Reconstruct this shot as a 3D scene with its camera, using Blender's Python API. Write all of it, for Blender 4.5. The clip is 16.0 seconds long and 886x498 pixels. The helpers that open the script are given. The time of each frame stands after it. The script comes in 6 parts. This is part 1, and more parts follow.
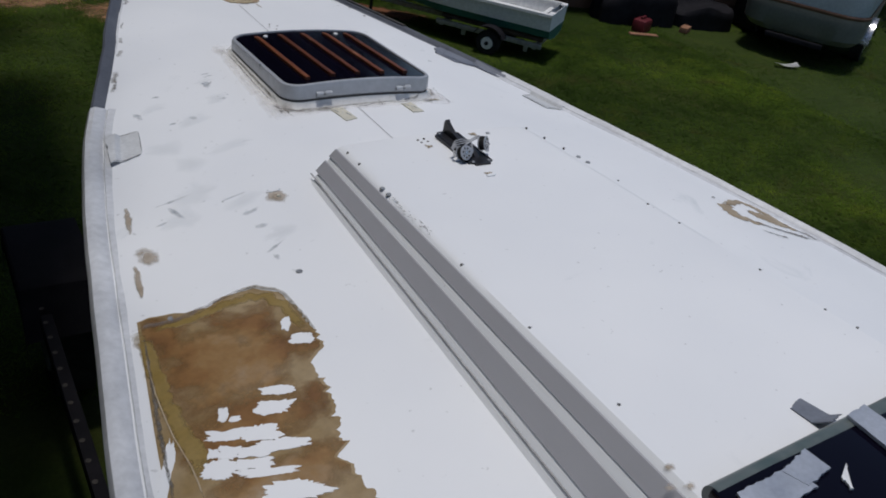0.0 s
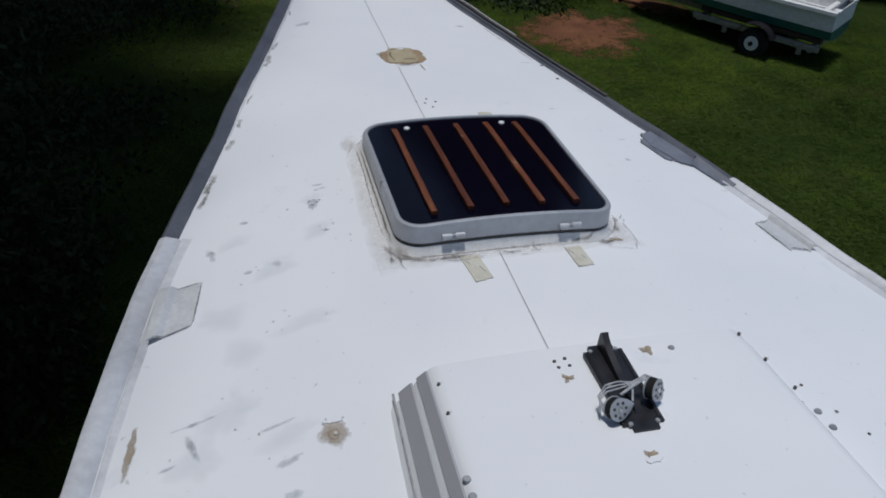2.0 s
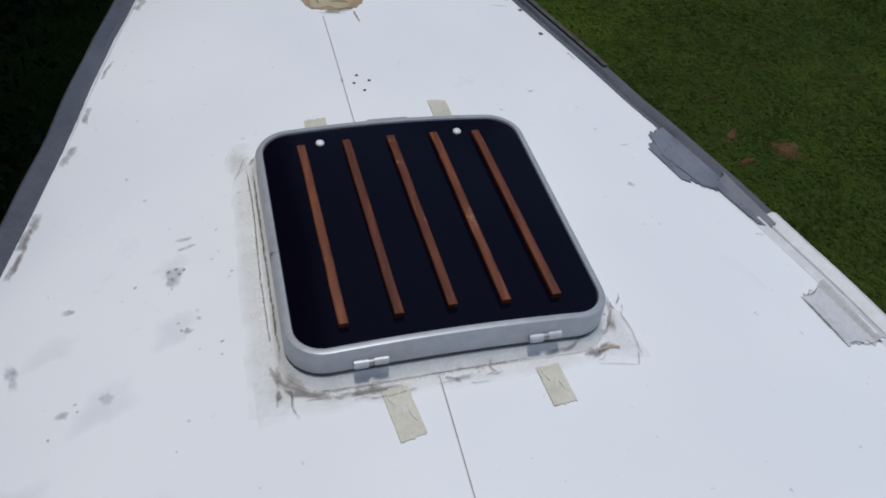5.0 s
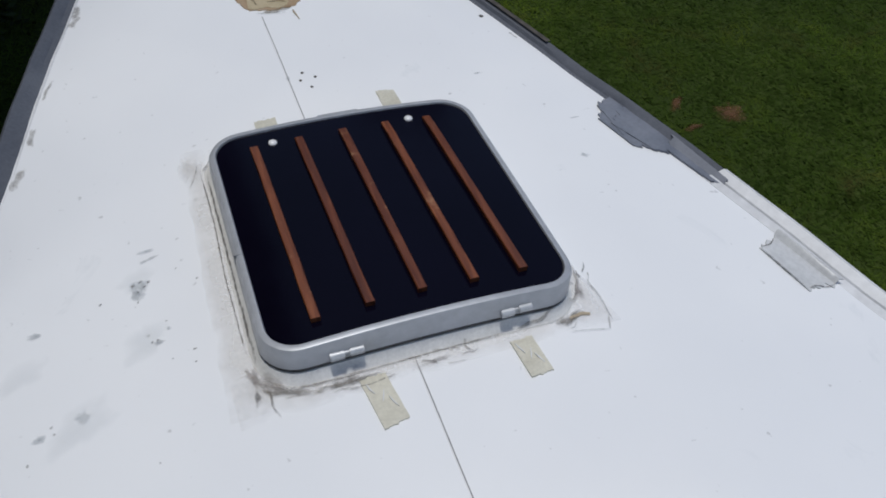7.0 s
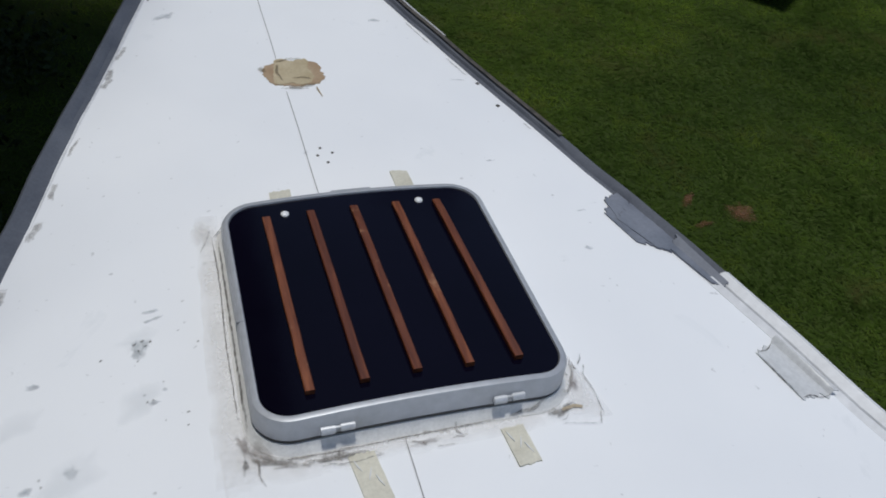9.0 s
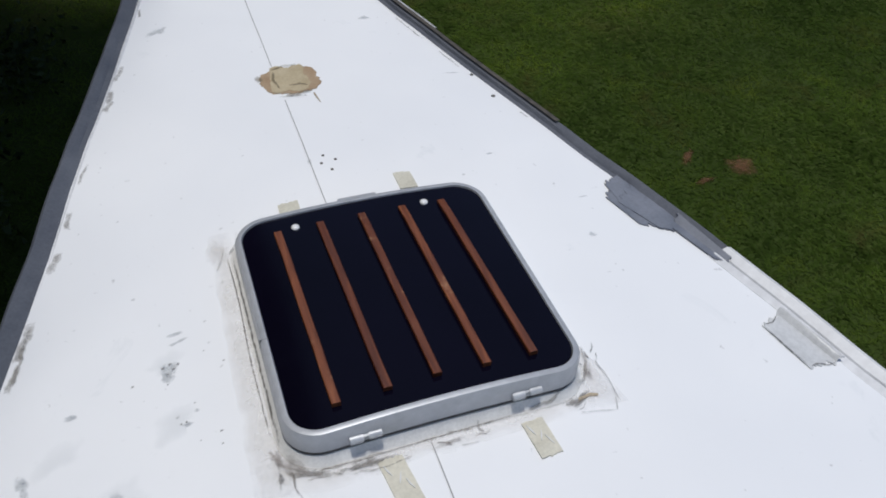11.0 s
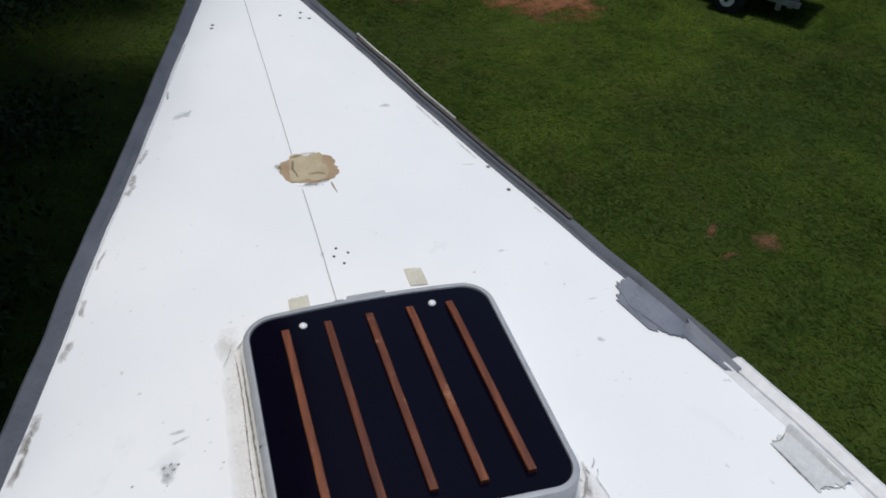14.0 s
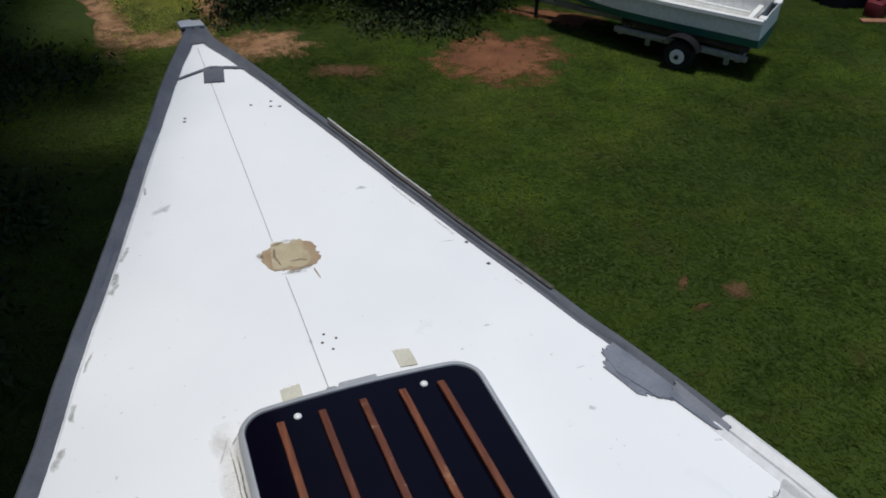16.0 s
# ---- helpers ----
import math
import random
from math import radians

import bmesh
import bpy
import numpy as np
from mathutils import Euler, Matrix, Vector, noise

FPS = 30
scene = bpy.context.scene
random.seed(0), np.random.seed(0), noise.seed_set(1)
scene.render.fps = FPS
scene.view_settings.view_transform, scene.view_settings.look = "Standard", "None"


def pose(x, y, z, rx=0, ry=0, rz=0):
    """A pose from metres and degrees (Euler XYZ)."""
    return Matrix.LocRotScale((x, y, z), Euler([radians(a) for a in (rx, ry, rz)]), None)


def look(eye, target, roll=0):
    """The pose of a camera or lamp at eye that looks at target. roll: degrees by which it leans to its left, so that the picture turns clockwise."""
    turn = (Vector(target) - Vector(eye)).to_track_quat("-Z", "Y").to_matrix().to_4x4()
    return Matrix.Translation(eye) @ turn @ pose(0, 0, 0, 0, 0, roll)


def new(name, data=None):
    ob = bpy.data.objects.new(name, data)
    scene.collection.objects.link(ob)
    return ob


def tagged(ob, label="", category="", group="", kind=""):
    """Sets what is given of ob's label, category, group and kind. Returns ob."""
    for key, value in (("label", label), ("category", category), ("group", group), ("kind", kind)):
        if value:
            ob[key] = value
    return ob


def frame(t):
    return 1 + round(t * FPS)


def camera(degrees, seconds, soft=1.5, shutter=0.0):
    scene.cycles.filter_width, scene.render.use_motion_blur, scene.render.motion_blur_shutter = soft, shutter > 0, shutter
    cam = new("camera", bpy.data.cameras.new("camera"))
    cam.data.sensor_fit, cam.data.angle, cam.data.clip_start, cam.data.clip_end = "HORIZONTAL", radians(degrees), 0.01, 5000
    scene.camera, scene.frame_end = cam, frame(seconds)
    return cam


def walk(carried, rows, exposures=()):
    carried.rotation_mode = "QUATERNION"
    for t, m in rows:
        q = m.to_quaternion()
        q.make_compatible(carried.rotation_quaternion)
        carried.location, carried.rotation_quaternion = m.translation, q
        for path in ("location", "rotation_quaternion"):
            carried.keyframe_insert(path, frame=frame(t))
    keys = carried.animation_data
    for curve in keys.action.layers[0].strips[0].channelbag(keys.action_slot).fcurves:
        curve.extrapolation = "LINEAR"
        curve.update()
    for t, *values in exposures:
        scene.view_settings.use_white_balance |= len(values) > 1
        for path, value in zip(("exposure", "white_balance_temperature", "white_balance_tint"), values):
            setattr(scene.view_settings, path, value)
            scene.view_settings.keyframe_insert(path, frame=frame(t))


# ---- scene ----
cam = camera(55.6, 16.0, soft=1.8)
PATH = [
    (0, (-1.162, -3.028, 1.037), (-0.16, -1.637, 0.008), 9.7),
    (0.5, (-1.019, -2.953, 0.996), (-0.19, -1.457, -0.041), 11.7),
    (1, (-0.738, -2.786, 1.058), (-0.103, -1.281, -0.096), 10.2),
    (1.5, (-0.631, -2.51, 1.097), (-0.07, -0.975, -0.055), 8.1),
    (2, (-0.548, -2.26, 1.12), (-0.086, -0.697, -0.041), 4.4),
    (2.5, (-0.479, -2.034, 1.133), (-0.062, -0.516, -0.101), 4.8),
    (3, (-0.435, -1.779, 1.134), (0.082, -0.367, -0.184), 6.5),
    (3.5, (-0.368, -1.659, 1.113), (0.094, -0.268, -0.248), 5.8),
    (4, (-0.253, -1.579, 1.145), (0.101, -0.179, -0.239), 6.2),
    (4.5, (-0.232, -1.509, 1.131), (0.144, -0.179, -0.315), 6.1),
    (5, (-0.261, -1.489, 1.099), (0.213, -0.2, -0.355), 8.2),
    (7.5, (-0.272, -1.511, 1.091), (0.304, -0.257, -0.357), 5.4),
    (8, (-0.264, -1.514, 1.096), (0.341, -0.226, -0.309), 5.8),
    (8.5, (-0.257, -1.515, 1.1), (0.314, -0.198, -0.293), 5.2),
    (9, (-0.265, -1.519, 1.121), (0.304, -0.137, -0.208), 8.4),
    (9.5, (-0.271, -1.496, 1.153), (0.193, -0.163, -0.265), 6.2),
    (10, (-0.273, -1.499, 1.171), (0.22, -0.15, -0.221), 5.3),
    (12.5, (-0.275, -1.502, 1.227), (0.344, -0.207, -0.166), 4.8),
    (13, (-0.247, -1.501, 1.225), (0.399, -0.226, -0.174), 5.8),
    (13.5, (-0.226, -1.487, 1.235), (0.388, -0.149, -0.118), 6.4),
    (14, (-0.219, -1.446, 1.292), (0.285, -0.021, -0.017), 4.0),
    (14.5, (-0.246, -1.412, 1.358), (0.214, 0.106, 0.14), 4.4),
    (15, (-0.272, -1.407, 1.388), (0.181, 0.179, 0.257), 2.8),
    (15.5, (-0.272, -1.417, 1.381), (0.222, 0.152, 0.244), 2.3),
    (16, (-0.253, -1.437, 1.339), (0.345, 0.056, 0.15), 1.7),
]
# The deck amidships of the fore hatch is z = 0; the lawn lies 2.1 m below. y points to the bow.
walk(cam, [(t, look(eye, target, roll)) for t, eye, target, roll in PATH],
     exposures=[(0, -0.36, 6300, 11), (1.5, -0.34, 6150, 10), (3.5, -0.27, 6150, 9), (5, -0.24, 6150, 9), (7.5, -0.21, 6250, 9), (9, -0.16, 6250, 8), (10, -0.09, 6250, 10), (12.5, 0.07, 6450, 9), (14, 0.07, 6450, 9), (16, 0.07, 6450, 8)])

# ---- light ----
SUN_ELEV, SUN_AZ = 87.0, 310.0      # azimuth clockwise from +y
world = bpy.data.worlds.new("world")
scene.world = world
world.use_nodes = True
wn = world.node_tree
sky = wn.nodes.new("ShaderNodeTexSky")
sky.sky_type, sky.sun_disc = "NISHITA", False
sky.sun_elevation, sky.sun_rotation = radians(SUN_ELEV), radians(SUN_AZ)
wn.links.new(sky.outputs[0], wn.nodes["Background"].inputs[0])
wn.nodes["Background"].inputs[1].default_value = 0.10
sun_data = bpy.data.lights.new("sun", "SUN")
sun_data.energy, sun_data.angle, sun_data.color = 2.7, radians(6.0), (1.0, 0.96, 0.9)
sun_lamp = new("sun", sun_data)
sun_dir = Vector((math.sin(radians(SUN_AZ)) * math.cos(radians(SUN_ELEV)), math.cos(radians(SUN_AZ)) * math.cos(radians(SUN_ELEV)), math.sin(radians(SUN_ELEV))))
sun_lamp.matrix_world = look(sun_dir * 30, (0, 0, 0))

# ---- materials ----
GROUND = -2.1


class Mat:
    """A small wrapper for node materials."""

    def __init__(self, name, rough=0.5, metal=0.0, spec=0.5):
        self.m = bpy.data.materials.new(name)
        self.m.use_nodes = True
        self.t = self.m.node_tree
        self.b = self.t.nodes["Principled BSDF"]
        self.b.inputs["Roughness"].default_value = rough
        self.b.inputs["Metallic"].default_value = metal
        self.b.inputs["Specular IOR Level"].default_value = spec
        self.co = self.t.nodes.new("ShaderNodeTexCoord").outputs["Object"]

    def scaled(self, sx, sy, sz):
        n = self.t.nodes.new("ShaderNodeMapping")
        n.inputs["Scale"].default_value = (sx, sy, sz)
        self.t.links.new(self.co, n.inputs[0])
        return n.outputs[0]

    def noise(self, scale, detail=4, rough=0.55, co=None, dist=0.0):
        n = self.t.nodes.new("ShaderNodeTexNoise")
        n.inputs["Scale"].default_value = scale
        n.inputs["Detail"].default_value = detail
        n.inputs["Roughness"].default_value = rough
        n.inputs["Distortion"].default_value = dist
        self.t.links.new(co or self.co, n.inputs["Vector"])
        return n.outputs["Fac"]

    def ramp(self, fac, stops):
        n = self.t.nodes.new("ShaderNodeValToRGB")
        e = n.color_ramp.elements
        while len(e) < len(stops):
            e.new(0.5)
        for el, (p, c) in zip(e, stops):
            el.position = p
            el.color = (*c, 1) if len(c) == 3 else c
        self.t.links.new(fac, n.inputs[0])
        return n.outputs[0]

    def mix(self, fac, a, b, mode="MIX"):
        n = self.t.nodes.new("ShaderNodeMixRGB")
        n.blend_type = mode
        for k, v in zip((0, 1, 2), (fac, a, b)):
            if isinstance(v, (int, float)):
                n.inputs[k].default_value = v
            elif isinstance(v, tuple):
                n.inputs[k].default_value = (*v, 1)
            else:
                self.t.links.new(v, n.inputs[k])
        return n.outputs[0]

    def film(self, scale=30.0, lo=0.25, hi=0.75, most=1.0):
        """Thin film: covers less towards the rim of its patch, broken up by grain."""
        a = self.t.nodes.new("ShaderNodeAttribute")
        a.attribute_name = "cover"
        g = self.t.nodes.new("ShaderNodeMath")
        g.operation = "MULTIPLY_ADD"
        g.inputs[1].default_value, g.inputs[2].default_value = 2.4, -0.7
        self.t.links.new(self.noise(scale, 6, 0.68), g.inputs[0])
        n = g.outputs[0]
        add = self.t.nodes.new("ShaderNodeMath")
        add.operation = "ADD"
        self.t.links.new(a.outputs["Fac"], add.inputs[0])
        self.t.links.new(n, add.inputs[1])
        r = self.t.nodes.new("ShaderNodeMapRange")
        r.inputs["From Min"].default_value, r.inputs["From Max"].default_value = 0.5 + lo, 0.5 + hi
        r.inputs["To Max"].default_value = most
        self.t.links.new(add.outputs[0], r.inputs[0])
        self.t.links.new(r.outputs[0], self.b.inputs["Alpha"])
        return self

    def random(self):
        return self.t.nodes.new("ShaderNodeObjectInfo").outputs["Random"]

    def island(self):
        return self.t.nodes.new("ShaderNodeNewGeometry").outputs["Random Per Island"]

    def colour(self, c):
        if isinstance(c, tuple):
            self.b.inputs["Base Color"].default_value = (*c, 1)
        else:
            self.t.links.new(c, self.b.inputs["Base Color"])
        return self

    def rough(self, fac, lo, hi):
        n = self.t.nodes.new("ShaderNodeMapRange")
        n.inputs["To Min"].default_value, n.inputs["To Max"].default_value = lo, hi
        self.t.links.new(fac, n.inputs[0])
        self.t.links.new(n.outputs[0], self.b.inputs["Roughness"])
        return self

    def bump(self, fac, strength=0.2, dist=0.002):
        n = self.t.nodes.new("ShaderNodeBump")
        n.inputs["Strength"].default_value, n.inputs["Distance"].default_value = strength, dist
        self.t.links.new(fac, n.inputs["Height"])
        self.t.links.new(n.outputs[0], self.b.inputs["Normal"])
        return self


def two_tone(name, a, b, scale, rough=0.5, metal=0.0, bump=0.15, dist=0.001, fine=None, film=None):
    m = Mat(name, rough, metal)
    n = m.noise(scale)
    c = m.ramp(n, [(0.3, a), (0.7, b)])
    f = m.noise(fine or scale * 9, 3)
    c = m.mix(0.35, c, m.ramp(f, [(0.3, (0.55,) * 3), (0.7, (1,) * 3)]), "MULTIPLY")
    m.colour(c).rough(n, max(rough - 0.1, 0.02), min(rough + 0.12, 1)).bump(f, bump, dist)
    if film:
        m.film(*film)
    return m.m


def deck_paint():
    m = Mat("white_deck_paint", 0.45, 0, 0.4)
    big = m.noise(1.6, 3)
    c = m.ramp(big, [(0.3, (0.70, 0.715, 0.74)), (0.7, (0.76, 0.77, 0.785))])
    smudge = m.noise(5.5, 5, 0.6, dist=0.6)
    c = m.mix(1.0, c, m.ramp(smudge, [(0.66, (1, 1, 1)), (0.82, (0.80, 0.82, 0.83))]), "MULTIPLY")
    speck = m.noise(60, 2, 0.4)
    c = m.mix(1.0, c, m.ramp(speck, [(0.73, (1, 1, 1)), (0.80, (0.72, 0.72, 0.72))]), "MULTIPLY")
    m.colour(c).rough(smudge, 0.38, 0.6).bump(m.noise(220, 2), 0.08, 0.0006)
    return m.m


def resin(name="amber_fibreglass_resin", film=None):
    m = Mat(name, 0.35)
    n = m.noise(8, 5, 0.6, dist=0.25)
    c = m.ramp(n, [(0.30, (0.15, 0.068, 0.022)), (0.45, (0.21, 0.105, 0.032)), (0.56, (0.25, 0.145, 0.052)), (0.66, (0.28, 0.185, 0.095)), (0.78, (0.36, 0.30, 0.22))])
    f = m.noise(90, 3)
    c = m.mix(0.3, c, m.ramp(f, [(0.3, (0.6, 0.55, 0.5)), (0.7, (1, 1, 1))]), "MULTIPLY")
    m.colour(c).rough(n, 0.3, 0.55).bump(f, 0.25, 0.001)
    if film:
        m.film(*film)
    return m.m


M_DECK = deck_paint()
M_RESIN_CORE = resin("amber_resin_core", (7, 0.25, 1.0))
M_LAMINATE = two_tone("pale_tan_laminate", (0.38, 0.31, 0.19), (0.48, 0.41, 0.28), 20, 0.5)
M_KHAKI = two_tone("ground_khaki_laminate", (0.23, 0.150, 0.055), (0.33, 0.25, 0.145), 9, 0.45, 0, 0.2)
M_FILLER = two_tone("tan_filler", (0.30, 0.23, 0.15), (0.42, 0.35, 0.25), 14, 0.55, film=(45, 0.05, 0.35))
M_DIRT = two_tone("grey_brown_grime", (0.22, 0.20, 0.18), (0.42, 0.40, 0.37), 30, 0.7, film=(70, 0.25, 1.1, 0.5))
M_SMUDGE = two_tone("pale_grey_scuff", (0.20, 0.235, 0.265), (0.42, 0.455, 0.485), 25, 0.6, film=(55, 0.25, 1.4, 0.55))
M_HAZE = two_tone("bluish_grey_smear", (0.42, 0.47, 0.50), (0.56, 0.60, 0.62), 9, 0.6, film=(9, 0.2, 1.6, 0.17))
M_CAULK = two_tone("old_sealant_film", (0.74, 0.71, 0.68), (0.80, 0.78, 0.755), 16, 0.5, film=(9, -0.1, 1.2, 0.42))
M_CAULK_DARK = two_tone("dirty_sealant", (0.06, 0.055, 0.05), (0.22, 0.2, 0.18), 40, 0.6, film=(80, 0.2, 1.1, 0.72))
M_BROWN_FILM = two_tone("brown_sealant_smear", (0.11, 0.085, 0.075), (0.26, 0.21, 0.18), 40, 0.6, film=(45, 0.2, 1.2, 0.55))
M_TAPE = two_tone("grey_duct_tape", (0.075, 0.083, 0.105), (0.115, 0.125, 0.15), 10, 0.68, 0.0, 0.25, 0.001, 160)
M_TAPE.node_tree.nodes["Principled BSDF"].inputs["Specular IOR Level"].default_value = 0.25
M_TAPE_SILVER = two_tone("silver_duct_tape", (0.31, 0.34, 0.40), (0.43, 0.46, 0.52), 12, 0.35, 0.2)
M_TAPE_WHITE = two_tone("weathered_white_tape", (0.50, 0.51, 0.52), (0.64, 0.65, 0.66), 12, 0.4, 0.0, 0.3)
M_MASKING = two_tone("faded_masking_tape", (0.50, 0.48, 0.40), (0.62, 0.60, 0.51), 20, 0.55)
M_TAPE_PALE = two_tone("weathered_grey_duct_tape", (0.13, 0.145, 0.18), (0.19, 0.205, 0.245), 14, 0.6, 0.0, 0.3, 0.001, 120)
M_REPAIR = two_tone("sanded_tan_resin", (0.30, 0.20, 0.115), (0.42, 0.325, 0.22), 16, 0.5)
M_OLIVE = two_tone("olive_brown_resin_edge", (0.17, 0.135, 0.075), (0.27, 0.22, 0.14), 22, 0.5, film=(30, 0.2, 1.2, 0.7))
M_OCHRE = two_tone("ochre_resin_rim", (0.25, 0.165, 0.035), (0.32, 0.225, 0.075), 12, 0.45, film=(16, 0.05, 0.8, 0.85))
M_STAIN = two_tone("tan_rail_stain", (0.33, 0.26, 0.18), (0.46, 0.40, 0.33), 18, 0.6, film=(35, 0.1, 1.0, 0.85))
M_RAIL = two_tone("chalky_white_rub_rail", (0.50, 0.51, 0.53), (0.68, 0.69, 0.71), 6, 0.5)


def stripe_paint():
    m = Mat("grey_stripe_paint", 0.5)
    c = m.ramp(m.noise(2.5, 3), [(0.3, (0.345, 0.345, 0.37)), (0.7, (0.375, 0.375, 0.40))])
    c = m.mix(1.0, c, m.ramp(m.noise(7, 5, 0.6), [(0.64, (1, 1, 1)), (0.80, (0.84, 0.84, 0.84))]), "MULTIPLY")
    m.colour(c).bump(m.noise(240, 2), 0.05, 0.0005)
    return m.m


M_GREY = stripe_paint()
M_PENCIL = two_tone("pencil_line", (0.22, 0.22, 0.23), (0.38, 0.38, 0.39), 50, 0.8)
M_HOLE = two_tone("dark_hole", (0.03, 0.028, 0.025), (0.09, 0.08, 0.07), 60, 0.8)
M_ALU = two_tone("satin_aluminium", (0.40, 0.415, 0.445), (0.45, 0.465, 0.495), 5, 0.42, 0.35, 0.04, 0.0003)
M_HINGE = two_tone("bright_cast_alloy", (0.46, 0.475, 0.50), (0.58, 0.595, 0.62), 40, 0.42, 0.3, 0.06, 0.0004)
M_STEEL = two_tone("bright_steel", (0.62, 0.63, 0.65), (0.75, 0.75, 0.76), 30, 0.25, 0.9, 0.05, 0.0003)
M_GALV = two_tone("galvanised_steel", (0.25, 0.26, 0.27), (0.4, 0.41, 0.42), 18, 0.5, 0.6)
M_GASKET = two_tone("dark_gasket", (0.03, 0.03, 0.03), (0.09, 0.085, 0.08), 40, 0.6)
M_SILL = two_tone("cream_sealed_sill", (0.64, 0.635, 0.62), (0.75, 0.745, 0.73), 22, 0.45)
M_TRIM = two_tone("grey_green_trim", (0.05, 0.085, 0.08), (0.16, 0.17, 0.17), 8, 0.3)
M_NYLON = two_tone("white_nylon", (0.7, 0.71, 0.72), (0.78, 0.78, 0.79), 30, 0.3)
M_BLACK = two_tone("black_anodised_metal", (0.012, 0.012, 0.015), (0.03, 0.03, 0.035), 25, 0.4, 0.3)
M_RUBBER = two_tone("black_rubber", (0.012, 0.012, 0.012), (0.03, 0.03, 0.03), 20, 0.7)
M_ROPE = two_tone("grey_cord", (0.32, 0.33, 0.35), (0.5, 0.51, 0.53), 120, 0.8)
M_HULL = two_tone("dull_white_topsides", (0.5, 0.5, 0.5), (0.62, 0.62, 0.62), 3, 0.4)


def smoked():
    m = Mat("smoked_acrylic", 0.1, 0, 0.14)
    n = m.noise(3, 3)
    m.colour(m.ramp(n, [(0.3, (0.0020, 0.0016, 0.0050)), (0.7, (0.0030, 0.0024, 0.0075))])).rough(m.noise(30, 4), 0.06, 0.2)
    return m.m


def teak():
    m = Mat("varnished_teak", 0.4)
    g = m.noise(14, 4, 0.6, m.scaled(9, 0.5, 9), 0.5)
    c = m.ramp(g, [(0.3, (0.070, 0.020, 0.009)), (0.55, (0.140, 0.043, 0.017)), (0.75, (0.215, 0.074, 0.030))])
    c = m.mix(1.0, c, m.ramp(m.random(), [(0.0, (0.72, 0.66, 0.66)), (1.0, (1.12, 1.12, 1.1))]), "MULTIPLY")
    w = m.noise(11, 4, 0.7)
    c = m.mix(m.ramp(w, [(0.62, (0, 0, 0)), (0.72, (0.6,) * 3)]), c, (0.40, 0.22, 0.12))
    m.colour(c).rough(w, 0.25, 0.5).bump(g, 0.2, 0.0008)
    return m.m


M_ACRYLIC = smoked()
M_TEAK = teak()


def lawn():
    m = Mat("lawn_soil_and_turf", 0.95, 0, 0.2)
    n1 = m.noise(0.55, 5, 0.6)
    n2 = m.noise(6, 5, 0.65)
    n3 = m.noise(45, 3, 0.6)
    c = m.ramp(n1, [(0.32, (0.024, 0.040, 0.006)), (0.55, (0.034, 0.052, 0.008)), (0.72, (0.056, 0.064, 0.014))])
    c = m.mix(0.8, c, m.ramp(n2, [(0.3, (0.72, 0.75, 0.72)), (0.7, (1.1, 1.1, 1.05))]), "MULTIPLY")
    c = m.mix(0.7, c, m.ramp(n3, [(0.3, (0.75,) * 3), (0.7, (1.1,) * 3)]), "MULTIPLY")
    m.colour(c).bump(n3, 0.2, 0.02)
    return m.m


M_LAWN = lawn()
M_CLAY = two_tone("red_clay_soil", (0.12, 0.038, 0.015), (0.20, 0.080, 0.032), 5, 0.95, 0, 0.8, 0.02, film=(7, 0.25, 0.9))
M_CLAY_THIN = two_tone("thin_clay_under_grass", (0.105, 0.042, 0.018), (0.16, 0.075, 0.035), 5, 0.95, 0, 0.8, 0.02, film=(11, 0.3, 1.1, 0.66))
M_SAND = two_tone("sandy_orange_soil", (0.20, 0.095, 0.042), (0.33, 0.185, 0.095), 4, 0.95, 0, 0.7, 0.02, film=(8, 0.2, 1.2))


def leafy(name, lo, hi, patchy=False):
    """Leaves; a patchy sward also lets light through its blades and has worn, dry and lush areas."""
    m = Mat(name, 0.8, 0, 0.15)
    c = m.ramp(m.island(), [(0.0, lo), (1.0, hi)])
    if patchy:
        c = m.mix(0.9, c, m.ramp(m.noise(0.5, 4, 0.6), [(0.33, (0.62, 0.66, 0.66)), (0.5, (1.0, 1.0, 0.95)), (0.66, (1.65, 1.6, 1.1))]), "MULTIPLY")
        c = m.mix(0.85, c, m.ramp(m.noise(3.2, 5, 0.65), [(0.28, (0.42, 0.48, 0.52)), (0.5, (0.92, 1, 1.0)), (0.72, (1.6, 1.45, 1.15))]), "MULTIPLY")
        dry = m.ramp(m.noise(1.7, 6, 0.7, dist=0.4), [(0.56, (0, 0, 0)), (0.70, (0.6,) * 3)])
        c = m.mix(dry, c, (0.105, 0.082, 0.035))
        both = m.t.nodes.new("ShaderNodeMixShader")
        thin = m.t.nodes.new("ShaderNodeBsdfTranslucent")
        matt = m.t.nodes.new("ShaderNodeBsdfDiffuse")
        for n in (thin, matt):
            m.t.links.new(c, n.inputs["Color"])
        m.t.links.new(matt.outputs[0], both.inputs[1])
        m.t.links.new(thin.outputs[0], both.inputs[2])
        m.t.links.new(both.outputs[0], m.t.nodes["Material Output"].inputs["Surface"])
        m.t.nodes.remove(m.b)
    else:
        m.colour(c)
    return m.m


